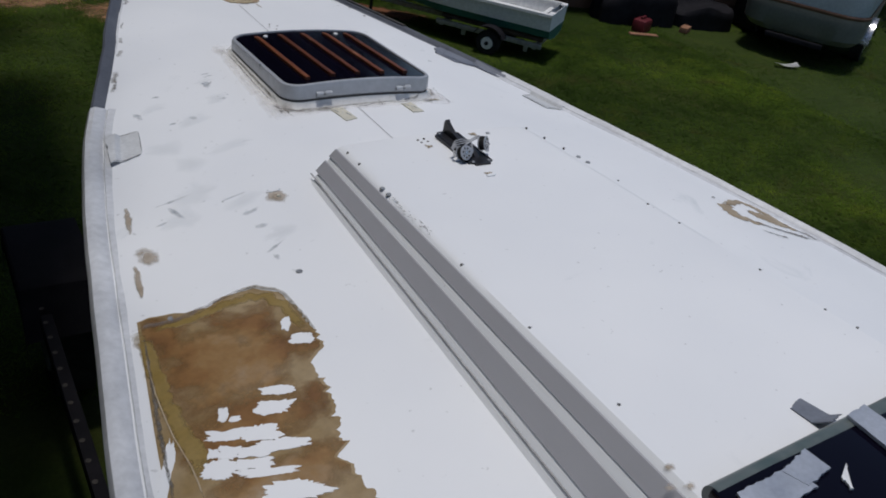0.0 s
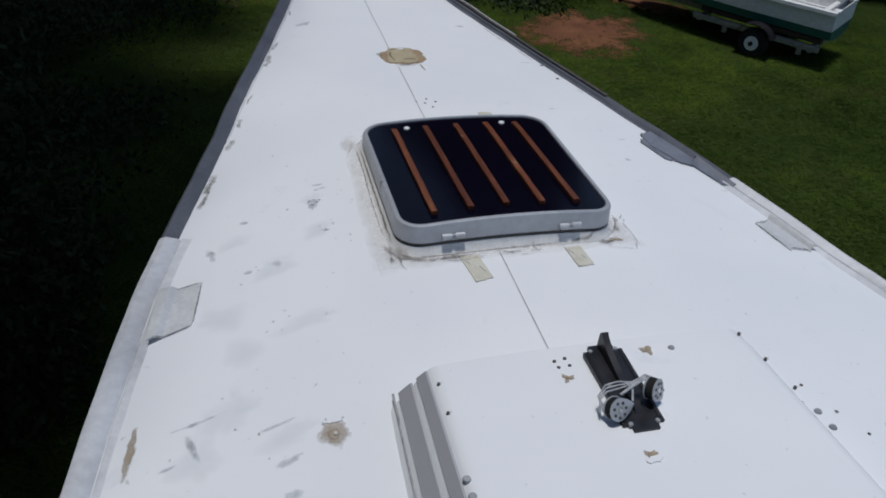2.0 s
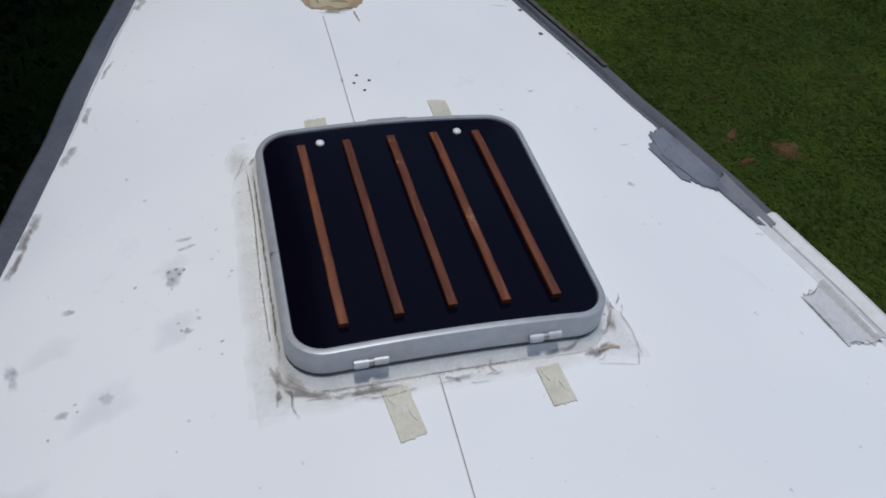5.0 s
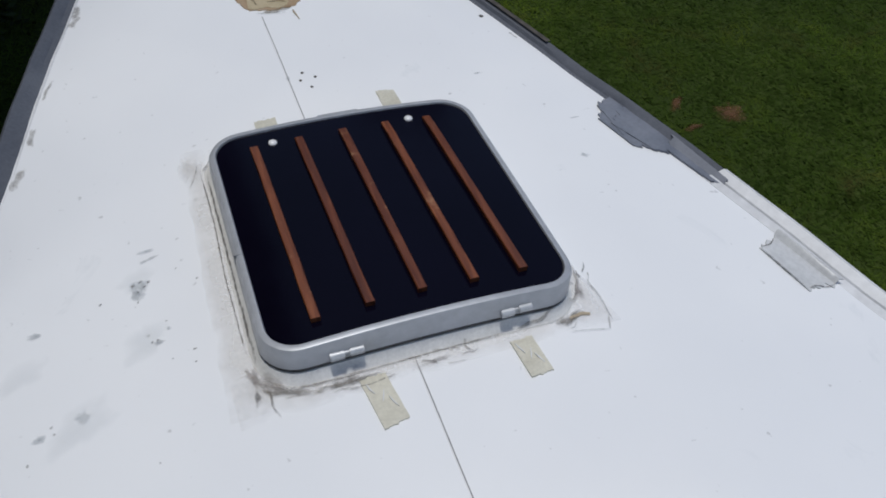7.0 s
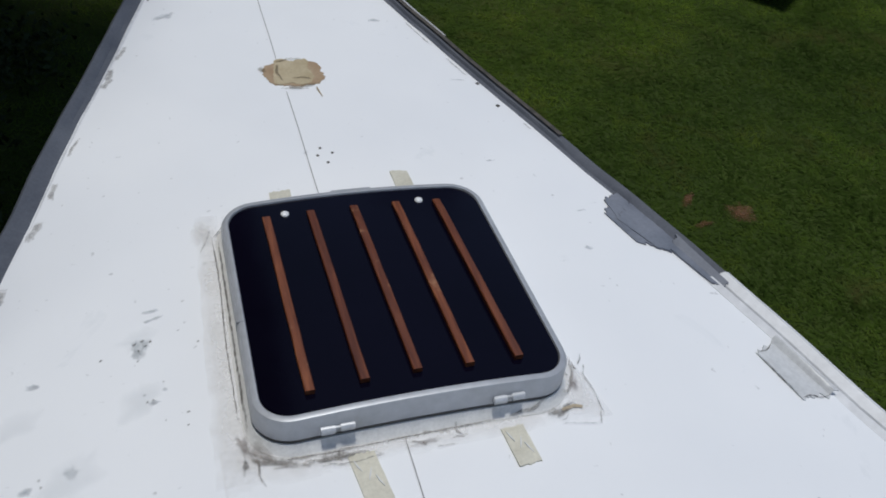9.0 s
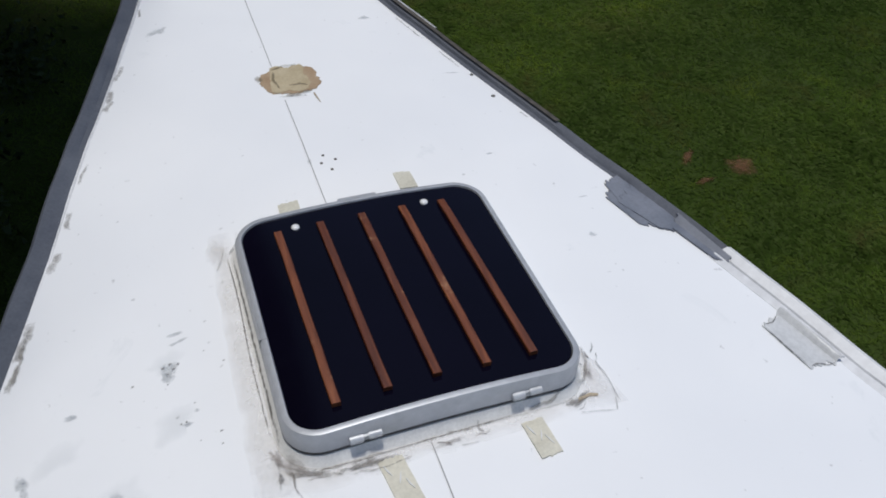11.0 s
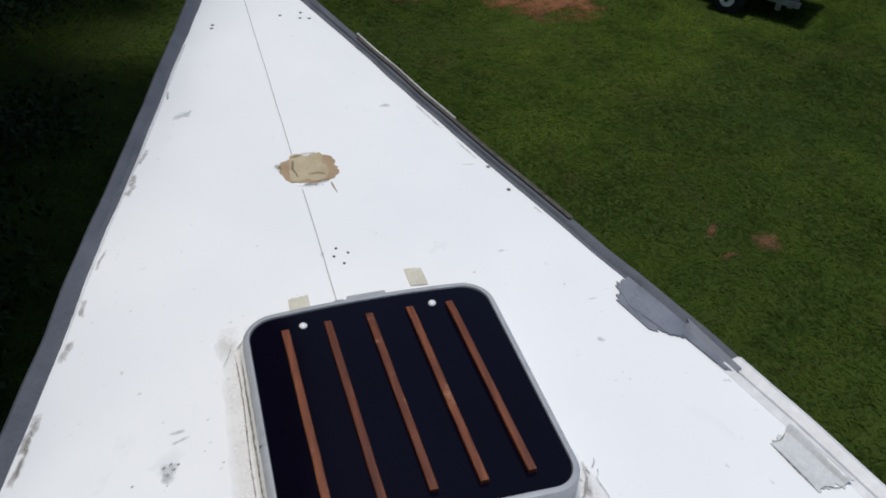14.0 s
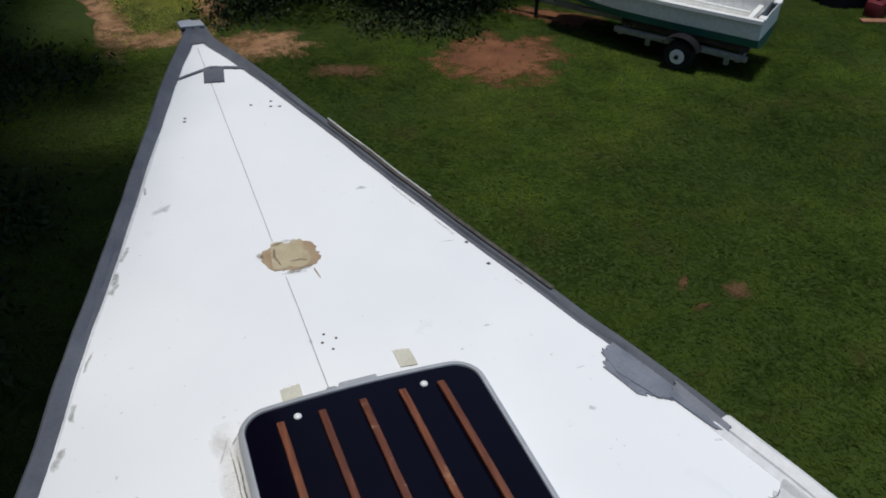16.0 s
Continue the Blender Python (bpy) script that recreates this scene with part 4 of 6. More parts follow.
resin_area()
rnd = random.Random(5)
for i, (cx, cy, rx, ry) in enumerate([(-0.588, -1.723, 0.011, 0.024), (-0.575, -1.780, 0.028, 0.019), (-0.672, -1.893, 0.036, 0.013), (-0.692, -1.930, 0.040, 0.019), (-0.779, -1.901, 0.010, 0.020), (-0.764, -1.922, 0.011, 0.008),
        (-0.791, -1.951, 0.038, 0.015), (-0.738, -1.976, 0.040, 0.020), (-0.712, -2.022, 0.054, 0.015), (-0.765, -2.010, 0.034, 0.014), (-0.824, -1.980, 0.011, 0.013), (-0.800, -1.991, 0.024, 0.016), (-0.826, -2.020, 0.032, 0.024),
        (-0.770, -2.037, 0.044, 0.015), (-0.757, -2.066, 0.060, 0.010), (-0.730, -2.125, 0.070, 0.022), (-0.760, -2.165, 0.080, 0.020), (-0.903, -1.975, 0.011, 0.080)]):
    blob("paint_remnant", cx, cy, rx * 0.84, ry * 0.84, M_DECK, 0.0030, -0.42, 0.30, 0.17, i + 30, deck, "flaked white paint", None, 72, 2, True)
ribbon("resin_edge", [(-0.87, -1.586), (-0.84, -1.584), (-0.774, -1.597), (-0.72, -1.586), (-0.66, -1.572)], [0.006, 0.016, 0.020, 0.012, 0.006], M_BROWN_FILM, 0.0036, 61, "dirty feathered edge", rag=0.7)
ribbon("resin_edge", [(-0.70, -1.580), (-0.62, -1.566), (-0.58, -1.570)], [0.008, 0.010, 0.004], M_DIRT, 0.0026, 62, "dirty feathered edge")
ribbon("resin_rim", [(-0.862, -1.585), (-0.852, -1.66), (-0.858, -1.76), (-0.858, -1.86), (-0.850, -1.95), (-0.845, -2.03)], [0.030, 0.034, 0.038, 0.036, 0.050, 0.040], M_OCHRE, 0.0028, 66, "ochre rim", rag=0.4)
ribbon("resin_rim", [(-0.84, -1.603), (-0.76, -1.612), (-0.68, -1.600), (-0.60, -1.600), (-0.568, -1.66), (-0.558, -1.76)], [0.020, 0.026, 0.034, 0.036, 0.034, 0.020], M_OCHRE, 0.0028, 67, "ochre rim", rag=0.4)
ribbon("resin_edge", [(-0.66, -1.566), (-0.60, -1.570), (-0.555, -1.61), (-0.545, -1.70), (-0.54, -1.79)], [0.010, 0.014, 0.014, 0.012, 0.006], M_OLIVE, 0.0028, 68, "feathered edge")
ribbon("resin_crack", [(edge(-1, y, 0.082), y) for y in (-1.60, -1.72, -1.84, -1.96, -2.08)], [0.004, 0.009, 0.012, 0.010, 0.006], M_CAULK_DARK, 0.0030, 69, rag=0.7)
ribbon("resin_crack", [(-0.862, -1.67), (-0.872, -1.80), (-0.872, -1.90), (-0.862, -2.00), (-0.866, -2.08)], 0.0035, M_FILLER, 0.0030, 65)
for ya in (-1.11, -1.36, -1.57):
    ribbon("rail_stain", [(edge(-1, ya - d, 0.090), ya - d) for d in (0, 0.05, 0.09, 0.13)], [0.008, 0.020, 0.016, 0.006], M_STAIN, 0.002, ya, "grime beside the rail")
blob("filler_spot", -0.774, -1.345, 0.027, 0.044, M_STAIN, 0.002, 0.2, 0.15, 0.05, 3, deck, "tan filler spot")
blob("filler_spot", -0.421, -1.238, 0.030, 0.038, M_STAIN, 0.002, 0.2, 0.12, 0.05, 4, deck, "tan filler round a plug")
blob("filler_spot", -0.421, -1.240, 0.013, 0.015, M_STAIN, 0.0026, 0.2, 0.12, 0.05, 5, deck, "tan filler round a plug")
blob("filler_spot", -0.418, -1.205, 0.018, 0.008, M_DECK, 0.0032, 0.1, 0.3, 0.3, 7, deck, "white paint flake")
screw(-0.418, -1.241, 0.0045, None, M_MASKING, "plug", 0.007)
for x, y, r in ((-0.785, -1.585, 0.010), (-0.492, -1.563, 0.0085)):
    blob("bolt_ring", x, y, r * 1.8, r * 1.6, M_SMUDGE, 0.0012, 0, 0.3, 0.3, x, deck, "", None, 20, 1)
    screw(x, y, r, None, M_GALV)
    hole(x, y, r * 0.45)

# repair on the foredeck, over the centreline
repair = blob("deck_repair", 0.030, 0.343, 0.074, 0.057, M_REPAIR, 0.002, 0.0, 0.10, 0.06, 4, deck, "sanded tan resin repair", None, 72, 4, True)
blob("laminate", 0.030, 0.352, 0.044, 0.062, M_LAMINATE, 0.003, -0.1, 0.25, 0.07, 6, repair, "pale tan laminate patch", None, 72, 4, True)
ribbon("resin_edge", [(-0.012, 0.398), (0.03, 0.412), (0.062, 0.412)], [0.010, 0.014, 0.006], M_OLIVE, 0.0036, 90, "olive edge", repair)
ribbon("resin_edge", [(-0.002, 0.275), (0.035, 0.279), (0.080, 0.288)], [0.008, 0.016, 0.006], M_OLIVE, 0.0036, 91, "olive edge", repair)
ribbon("resin_edge", [(0.020, 0.318), (0.050, 0.320), (0.072, 0.308)], [0.006, 0.012, 0.006], M_OLIVE, 0.0038, 92, "olive edge", repair)
ribbon("resin_edge", [(-0.004, 0.392), (-0.012, 0.35), (-0.002, 0.305)], [0.008, 0.012, 0.004], M_OLIVE, 0.0038, 93, "olive edge", repair)
blob("resin_lip", -0.047, 0.368, 0.012, 0.016, M_OLIVE, 0.0024, 0.3, 0.2, 0.1, 9, repair)
band("repair_crack", 0.075, 0.275, 0.082, 0.23, 0.007, 0.002, M_FILLER, 0.002, 71)
band("repair_crack", -0.02, 0.275, 0.06, 0.266, 0.004, 0.004, M_DIRT, 0.0042, 72)

# scuffs
for i, (x, y, rx, ry, t) in enumerate([(-0.268, 0.686, 0.035, 0.018, 0.4), (-0.371, -0.501, 0.014, 0.018, 0), (-0.333, -0.589, 0.006, 0.005, 0), (-0.352, -0.612, 0.010, 0.006, 0.2), (-0.477, -0.708, 0.016, 0.014, 0), (-0.54, -0.526, 0.014, 0.008, 0),
        (-0.348, -0.427, 0.022, 0.005, 0.3), (-0.54, -0.724, 0.012, 0.01, 0), (-0.669, -1.19, 0.008, 0.05, 0.3), (-0.66, -1.14, 0.05, 0.006, 0.2), (-0.71, -1.23, 0.02, 0.006, 0.2), (-0.52, -1.19, 0.04, 0.006, 0.25), (-0.50, -1.275, 0.03, 0.012, 0.3),
        (-0.516, -1.49, 0.010, 0.016, 0), (-0.50, -1.35, 0.02, 0.012, 0), (-0.51, -1.45, 0.035, 0.006, 0.6), (0.536, -0.375, 0.012, 0.009, 0), (0.46, 0.30, 0.028, 0.002, -0.05), (0.42, -0.06, 0.02, 0.004, 0.1), (0.575, -0.25, 0.014, 0.004, 0.1), (0.3, -1.18, 0.05, 0.003, 0.05),
        (0.30, 0.62, 0.02, 0.012, 0.2), (-0.62, -0.63, 0.012, 0.03, 0.2)]):
    blob("scuff", x, y, rx, ry, M_SMUDGE, 0.0012, t, 0.3, 0.15, i + 80, deck, "", None, 32, 4)
rnd = random.Random(11)
for i, (x, y) in enumerate([(-0.433, -0.499), (-0.304, -0.464), (-0.335, -0.572), (-0.366, -0.592), (-0.362, -0.608), (-0.353, -0.606), (-0.300, -0.644), (-0.335, -0.651), (-0.302, -0.669), (-0.374, -0.517), (-0.273, -0.498), (-0.378, -0.478), (-0.366, -0.474), (-0.360, -0.486), (-0.371, -0.494), (-0.352, -0.478)]):
    blob("scuff_dot", x, y, rnd.uniform(0.003, 0.0055), rnd.uniform(0.002, 0.003), M_CAULK_DARK, 0.001, 0.3 + 0.3 * rnd.random(), 0.3, 0.2, i + 120, deck, "", None, 14, 2)
for i in range(14):
    x, y = rnd.choice([(-0.52, -0.72), (-0.56, -1.2), (-0.5, -0.95)])
    x, y = x + rnd.gauss(0, 0.05), y + rnd.gauss(0, 0.07)
    blob("scuff_dot", x, y, rnd.uniform(0.003, 0.006), rnd.uniform(0.0015, 0.003), M_DIRT, 0.001, rnd.random() * 3, 0.3, 0.2, i + 150, deck, "", None, 14, 2)
blob("scuff", -0.369, -0.482, 0.022, 0.017, M_SMUDGE, 0.0009, 0.2, 0.25, 0.1, 131, deck, "", None, 32, 4)
blob("scuff", -0.348, -0.407, 0.018, 0.007, M_SMUDGE, 0.0009, 0.1, 0.25, 0.1, 132, deck, "", None, 32, 4)
for i, (x, y, rx, ry, t) in enumerate([(-0.56, -0.60, 0.055, 0.030, 0.4), (-0.48, -0.72, 0.070, 0.035, 0.6), (-0.60, -0.86, 0.06, 0.05, 0.3), (-0.43, -0.92, 0.08, 0.03, 0.2), (-0.60, -1.14, 0.08, 0.045, 0.3), (-0.66, -1.22, 0.05, 0.06, 0.1), (-0.50, -1.22, 0.07, 0.035, 0.4), (-0.47, -1.40, 0.05, 0.03, 0.5), (-0.37, -0.47, 0.04, 0.03, 0.3), (-0.37, -0.60, 0.05, 0.03, 0.9), (-0.57, -0.98, 0.05, 0.06, 0.2)]):
    blob("smear", x, y, rx, ry, M_HAZE, 0.0007 + 0.00004 * i, t, 0.35, 0.15, 170 + i, deck, "", None, 40, 6)
# grime along the taped edges
for i, (y, l) in enumerate([(0.83, 0.05), (0.55, 0.07), (0.45, 0.10), (0.17, 0.07), (0.02, 0.06), (-0.10, 0.06), (-0.30, 0.12), (-0.36, 0.07)]):
    ribbon("edge_grime", [(edge(-1, y - l * f, 0.049 + 0.004 * ((i + int(f * 3)) % 2)), y - l * f) for f in (0, 0.33, 0.66, 1)], 0.010 + 0.006 * (i % 3), M_DIRT, 0.0014, 140 + i)
ribbon("edge_grime", [(-0.60, -0.27), (-0.615, -0.32), (-0.635, -0.37)], 0.024, M_DIRT, 0.0014, 150)
for i, (y, l) in enumerate([(0.62, 0.14), (0.42, 0.10), (0.10, 0.03)]):
    ribbon("edge_grime", [(edge(1, y - l * f, 0.043), y - l * f) for f in (0, 0.5, 1)], 0.007, M_DIRT, 0.0014, 160 + i)

# pin holes
for x, y in ((0.036, 0.020), (0.026, -0.007), (0.060, -0.001), (0.044, -0.035)):
    hole(x, y, 0.0042)
blob("scuff", 0.001, 0.005, 0.010, 0.012, M_SMUDGE, 0.0016, 0, 0.3, 0.3, 3, deck, "", None, 20, 1)
for x, y, r in ((0.506, 0.285, 0.009), (0.526, 0.178, 0.010)):
    blob("scuff", x, y, r * 1.6, r * 1.1, M_SMUDGE, 0.0012, 0.3, 0.3, 0.3, x, deck, "", None, 20, 1)
    hole(x, y, r * 0.7)
for x, y in ((0.090, 1.24), (0.153, 1.213), (0.183, 1.206), (0.161, 1.252), (-0.135, 1.213), (-0.14, 1.19)):
    hole(x, y, 0.006, None, 0.012)

# fastenings on the cabin top
for x, y in ((-0.029, -1.255), (-0.008, -1.251), (-0.027, -1.272), (-0.006, -1.271)):
    hole(x, y, 0.0042, trunkz)
for x, y, t in ((-0.022, -1.302, 0), (0.151, -1.257, 0.8), (0.045, -1.492, 0.3)):
    for k in range(3):
        a = t + 2.1 * k
        blob("chip", x + 0.006 * math.cos(a), y + 0.006 * math.sin(a), 0.009, 0.005, M_FILLER, 0.0014, a, 0.3, 0.3, x + k, trunk, "chipped paint", trunkz, 20, 1)
    hole(x, y, 0.0035, trunkz)
blob("chip", 0.047, -1.503, 0.016, 0.006, M_DECK, 0.003, 0.1, 0.3, 0.3, 3, trunk, "", trunkz, 20, 1)
screw(0.200, -1.257, 0.0065, trunkz)
for x, y in ((-0.250, -1.474), (-0.250, -1.507)):
    screw(x, y, 0.0072, trunkz, M_GALV, "bolt", 0.0015)
    hole(x, y, 0.003, trunkz)
for x, y in ((-0.243, -1.265), (-0.244, -1.335), (-0.252, -1.84), (-0.249, -2.08), (-0.236, -2.322), (0.356, -1.235), (0.367, -1.31), (0.378, -1.388), (0.372, -1.745), (0.380, -1.85), (0.405, -2.085), (0.414, -2.257), (0.424, -2.33)):
    hole(x, y, 0.0038, trunkz, 0.008)
for x, y in ((0.383, -1.449), (0.386, -1.487)):
    screw(x, y, 0.0072, trunkz, M_GALV, "bolt", 0.0015)
for x, y in ((-0.262, -2.468), (-0.290, -2.50), (-0.258, -2.512)):
    blob("filler_plug", x, y, 0.012, 0.010, M_STAIN, 0.0016, 0, 0.15, 0.15, x, trunk, "tan filler plug", trunkz, 24, 1)
rnd = random.Random(21)
for i in range(30):
    y = -1.525 - 0.19 * rnd.random()
    blob("speck", -0.253 + rnd.gauss(0, 0.0035) + 0.05 * max(0, -1.62 - y), y, rnd.uniform(0.0010, 0.0022), rnd.uniform(0.003, 0.011), M_CAULK_DARK, 0.0012, rnd.gauss(0.25, 0.2), 0.5, 0.4, i, trunk, "", trunkz, 14, 2)
for x, y in ((0.449, -1.293), (0.47, -1.33), (0.50, -1.285), (0.53, -1.36), (0.56, -1.42), (0.62, -1.40)):
    hole(x, y, 0.0042, None, 0.008)
# curled stain on the starboard side deck
def stained(pts, w, mat, seed):
    """Points are (in from the rail, y)."""
    ribbon("ring_stain", [(edge(1, y, 0.048 + 0.92 * u), y) for u, y in pts], [1.5 * k for k in w] if isinstance(w, list) else 1.5 * w, mat, 0.0022, seed, "peeled brown ring stain", rag=0.6)


stained([(0.175, -1.552), (0.10, -1.530), (0.04, -1.520), (0.022, -1.56), (0.035, -1.62), (0.045, -1.68), (0.03, -1.725)], [0.024, 0.024, 0.016, 0.022, 0.026, 0.022, 0.010], M_FILLER, 201)
stained([(0.165, -1.545), (0.215, -1.585), (0.245, -1.625), (0.215, -1.655), (0.175, -1.69)], [0.024, 0.040, 0.036, 0.024, 0.014], M_FILLER, 202)
stained([(0.120, -1.590), (0.085, -1.625), (0.065, -1.665), (0.055, -1.70)], [0.020, 0.050, 0.044, 0.016], M_FILLER, 203)
stained([(0.225, -1.645), (0.165, -1.70), (0.115, -1.73), (0.07, -1.75), (0.030, -1.765)], [0.012, 0.014, 0.018, 0.022, 0.012], M_CAULK_DARK, 204)
stained([(0.255, -1.715), (0.225, -1.742), (0.195, -1.762), (0.175, -1.758)], [0.005, 0.009, 0.012, 0.010], M_CAULK_DARK, 205)
stained([(0.05, -1.66), (0.03, -1.70), (0.012, -1.74), (0.008, -1.78)], [0.014, 0.012, 0.018, 0.012], M_CAULK_DARK, 206)
stained([(0.185, -1.508), (0.160, -1.505)], 0.010, M_CAULK_DARK, 207)
stained([(0.255, -1.66), (0.24, -1.668)], 0.008, M_DIRT, 208)


# ---- tape pieces over the edges ----
GT = "strip of grey duct tape stuck over the deck edge"
for i, cs in enumerate([[(0.628, -0.262), (0.700, -0.195), (0.752, -0.392), (0.662, -0.362)], [(0.650, -0.215), (0.715, -0.178), (0.735, -0.300), (0.655, -0.325)], [(0.648, -0.285), (0.722, -0.225), (0.775, -0.408), (0.702, -0.384)]]):
    tagged(sheet("duct_tape", cs, M_TAPE_PALE, 0.0040 + 0.0010 * i, 0.012, i, None, "", None, 22), GT, "tape", "tape on the deck edge")
tagged(sheet("duct_tape", [(0.728, -0.375), (0.766, -0.360), (0.812, -0.512), (0.778, -0.500)], M_TAPE_PALE, 0.0058, 0.010, 9, None, "", lambda x, y: deckz(x, y) + 0.014 * max(0, min(1, (x - edge(1, y, 0.035)) / 0.02)), 22), GT, "tape", "tape on the deck edge")


def railz(x, y):
    """The deck with the rub rail's lip on it."""
    side = -1 if x < mid(y) else 1
    d = abs(edge(side, y) - x) / (1.0 if side < 0 else 0.75)
    return deckz(x, y) + 0.0125 * max(0.0, min(1.0, (0.088 - d) / 0.014))


for nm, cs, m, lab in (("white_tape", [(-0.642, -0.725), (-0.664, -0.862), (-0.755, -0.892), (-0.735, -0.735)], M_TAPE_WHITE, "weathered translucent tape piece over the deck edge"),
                       ("white_tape", [(0.763, -0.695), (0.832, -0.662), (0.878, -0.806), (0.791, -0.808)], M_TAPE_WHITE, "weathered translucent tape piece over the deck edge"),
                       ("duct_tape", [(-0.024, 1.575), (0.048, 1.56), (0.034, 1.447), (-0.037, 1.458)], M_TAPE, "square of grey duct tape on the foredeck"),
                       ("duct_tape", [(-0.125, 1.512), (-0.118, 1.528), (0.005, 1.592), (0.005, 1.575)], M_TAPE, "narrow strip of grey tape across the foredeck"),
                       ("duct_tape", [(0.005, 1.592), (0.12, 1.556), (0.12, 1.538), (0.005, 1.575)], M_TAPE, "narrow strip of grey tape across the foredeck"),
                       ("duct_tape", [(0.17, 1.40), (0.225, 1.38), (0.215, 1.335), (0.18, 1.345)], M_TAPE, "torn end of grey duct tape on the deck edge"),
                       ("duct_tape", [(-0.05, 2.02), (0.04, 2.02), (0.06, 1.82), (-0.07, 1.82)], M_TAPE, "grey duct tape folded over the bow")):
    tagged(sheet(nm, cs, m, 0.0030 if nm == "white_tape" else 0.0055, (0.010 if cs[0][0] > 0 else 0.003) if nm == "white_tape" else 0.004, cs[0][0], None, "", railz if nm == "white_tape" else None, 20), lab, "tape")
# dirt caught along the edges of the translucent pieces
for k, line in enumerate(([(-0.642, -0.727), (-0.652, -0.79), (-0.664, -0.860)], [(-0.666, -0.864), (-0.705, -0.876), (-0.748, -0.888)], [(-0.70, -0.735), (-0.67, -0.730), (-0.644, -0.726)], [(0.763, -0.695), (0.777, -0.752), (0.791, -0.808)], [(0.792, -0.810), (0.815, -0.804), (0.840, -0.812), (0.868, -0.806)], [(0.766, -0.692), (0.79, -0.690), (0.815, -0.672)])):
    ribbon("tape_edge_dirt", line, [0.002, 0.0042, 0.0025] if len(line) == 3 else [0.002, 0.0042, 0.003, 0.002], M_CAULK_DARK, 0.0042, 500 + k, "", None, railz, 0.6)
# bow fitting
bm = bmesh.new()
box(bm, (-0.015, 1.985, 0.02), (0.10, 0.05, 0.012), Euler((0.1, 0.1, 0.2)).to_matrix().to_4x4(), 0.004)
box(bm, (-0.03, 2.02, 0.005), (0.05, 0.05, 0.03), None, 0.006)
part("stem_fitting", bm, M_ALU, sailboat, "dull metal stem fitting")

# ---- companionway hatch with taped edge ----
def build_slider():
    sl = empty("companionway_hatch", (0, 0, 0), "dark acrylic companionway hatch patched with silver tape", "hatch")
    z = trunk_top(-2.6) + 0.035
    bm = bmesh.new()
    box(bm, (0.06, -2.91, z), (0.70, 0.70, 0.02), None, 0.006)
    part("pane", bm, M_ACRYLIC, sl, "dark blue-black acrylic")
    bm = bmesh.new()
    rod(bm, (-0.285, -2.566, z - 0.008), (0.41, -2.538, z - 0.008), 0.019, seg=16)
    part("front_trim", bm, M_TRIM, sl, "black rounded front trim")
    for x in (-0.27, 0.39):
        bm = bmesh.new()
        box(bm, (x, -2.93, z - 0.022), (0.03, 0.72, 0.035), None, 0.004)
        part("runner", bm, M_ALU, sl)
    return z


ZS = build_slider()
flat = lambda x, y: ZS + 0.011
TORN = "torn silver tape on the companionway hatch"
for k, cs in enumerate([[(-0.265, -2.586), (-0.149, -2.582), (-0.136, -2.628), (-0.280, -2.640)], [(-0.165, -2.585), (-0.089, -2.566), (-0.085, -2.611), (-0.150, -2.622)], [(0.050, -2.543), (0.104, -2.538), (0.110, -2.650), (0.045, -2.650)]]):
    tagged(sheet("silver_tape", cs, M_TAPE_SILVER, 0.005 + 0.001 * k, 0.0035, k + 3, None, "", flat, 16), TORN, "tape")
tagged(sheet("silver_tape", [(0.040, -2.458), (0.080, -2.446), (0.095, -2.515), (0.045, -2.530)], M_TAPE_PALE, 0.003, 0.003, 5, None, "", lambda x, y: trunkz(x, y) + max(0, (-2.50 - y)) * 0.9), "tag of grey tape on the cabin top", "tape")
tagged(sheet("silver_tape", [(-0.049, -2.614), (-0.058, -2.622), (-0.088, -2.655), (-0.082, -2.630)], M_WHITE, 0.004, 0.006, 8, None, "", flat), "scrap of pale tape on the companionway hatch", "tape")

# ---- boat trailer under the hull ----
trailer = empty("boat_trailer", (0, 0, GROUND), "steel boat trailer under the sailboat, colour darkened for shade", "trailer")
trailer.location = (0, 0, 0)
for sd, x in ((-1, -0.84), (1, 0.96)):
    bm = bmesh.new()
    box(bm, (x, -1.95, -1.42), (0.05, 4.5, 0.09), None, 0.005)
    rail = part("side_rail", bm, M_FENDER, trailer)
    for k in range(26):
        bm = bmesh.new()
        rod(bm, (x - 0.01, -2.4 + 0.11 * k, -1.376), (x - 0.01, -2.4 + 0.11 * k, -1.3735), 0.011, seg=8)
        part("hole", bm, M_HOLE, rail)
    bm = bmesh.new()
    xo = x - 0.09 if sd < 0 else x + 0.09
    rows = [[(xo, yy, zz - 0.12), (xo, yy, zz - 0.01), (xo - sd * 0.01, yy, zz), (x - sd * 0.25, yy, zz)] for yy, zz in ((0.30, -1.52), (0.42, -1.31), (0.45, -1.30), (0.95, -1.29), (0.98, -1.30), (1.10, -1.52))]
    grid_mesh(bm, rows)
    part("fender", bm, M_FENDER, trailer, "flat-topped steel fender, colour darkened for shade")
    bm = bmesh.new()
    rod(bm, (x - sd * 0.20, 0.70, -1.78), (x - sd * 0.02, 0.70, -1.78), 0.32, seg=28)
    wh = part("wheel", bm, M_RUBBER, trailer)
    bm = bmesh.new()
    rod(bm, (x - sd * 0.03, 0.70, -1.78), (x - sd * 0.01, 0.70, -1.78), 0.19, seg=24)
    part("rim", bm, M_GALV, wh)
for y in (-3.6, -1.2, 0.72):
    bm = bmesh.new()
    box(bm, (0.06, y, -1.45), (1.8, 0.07, 0.07), None, 0.005)
    part("cross_beam", bm, M_FENDER, trailer)
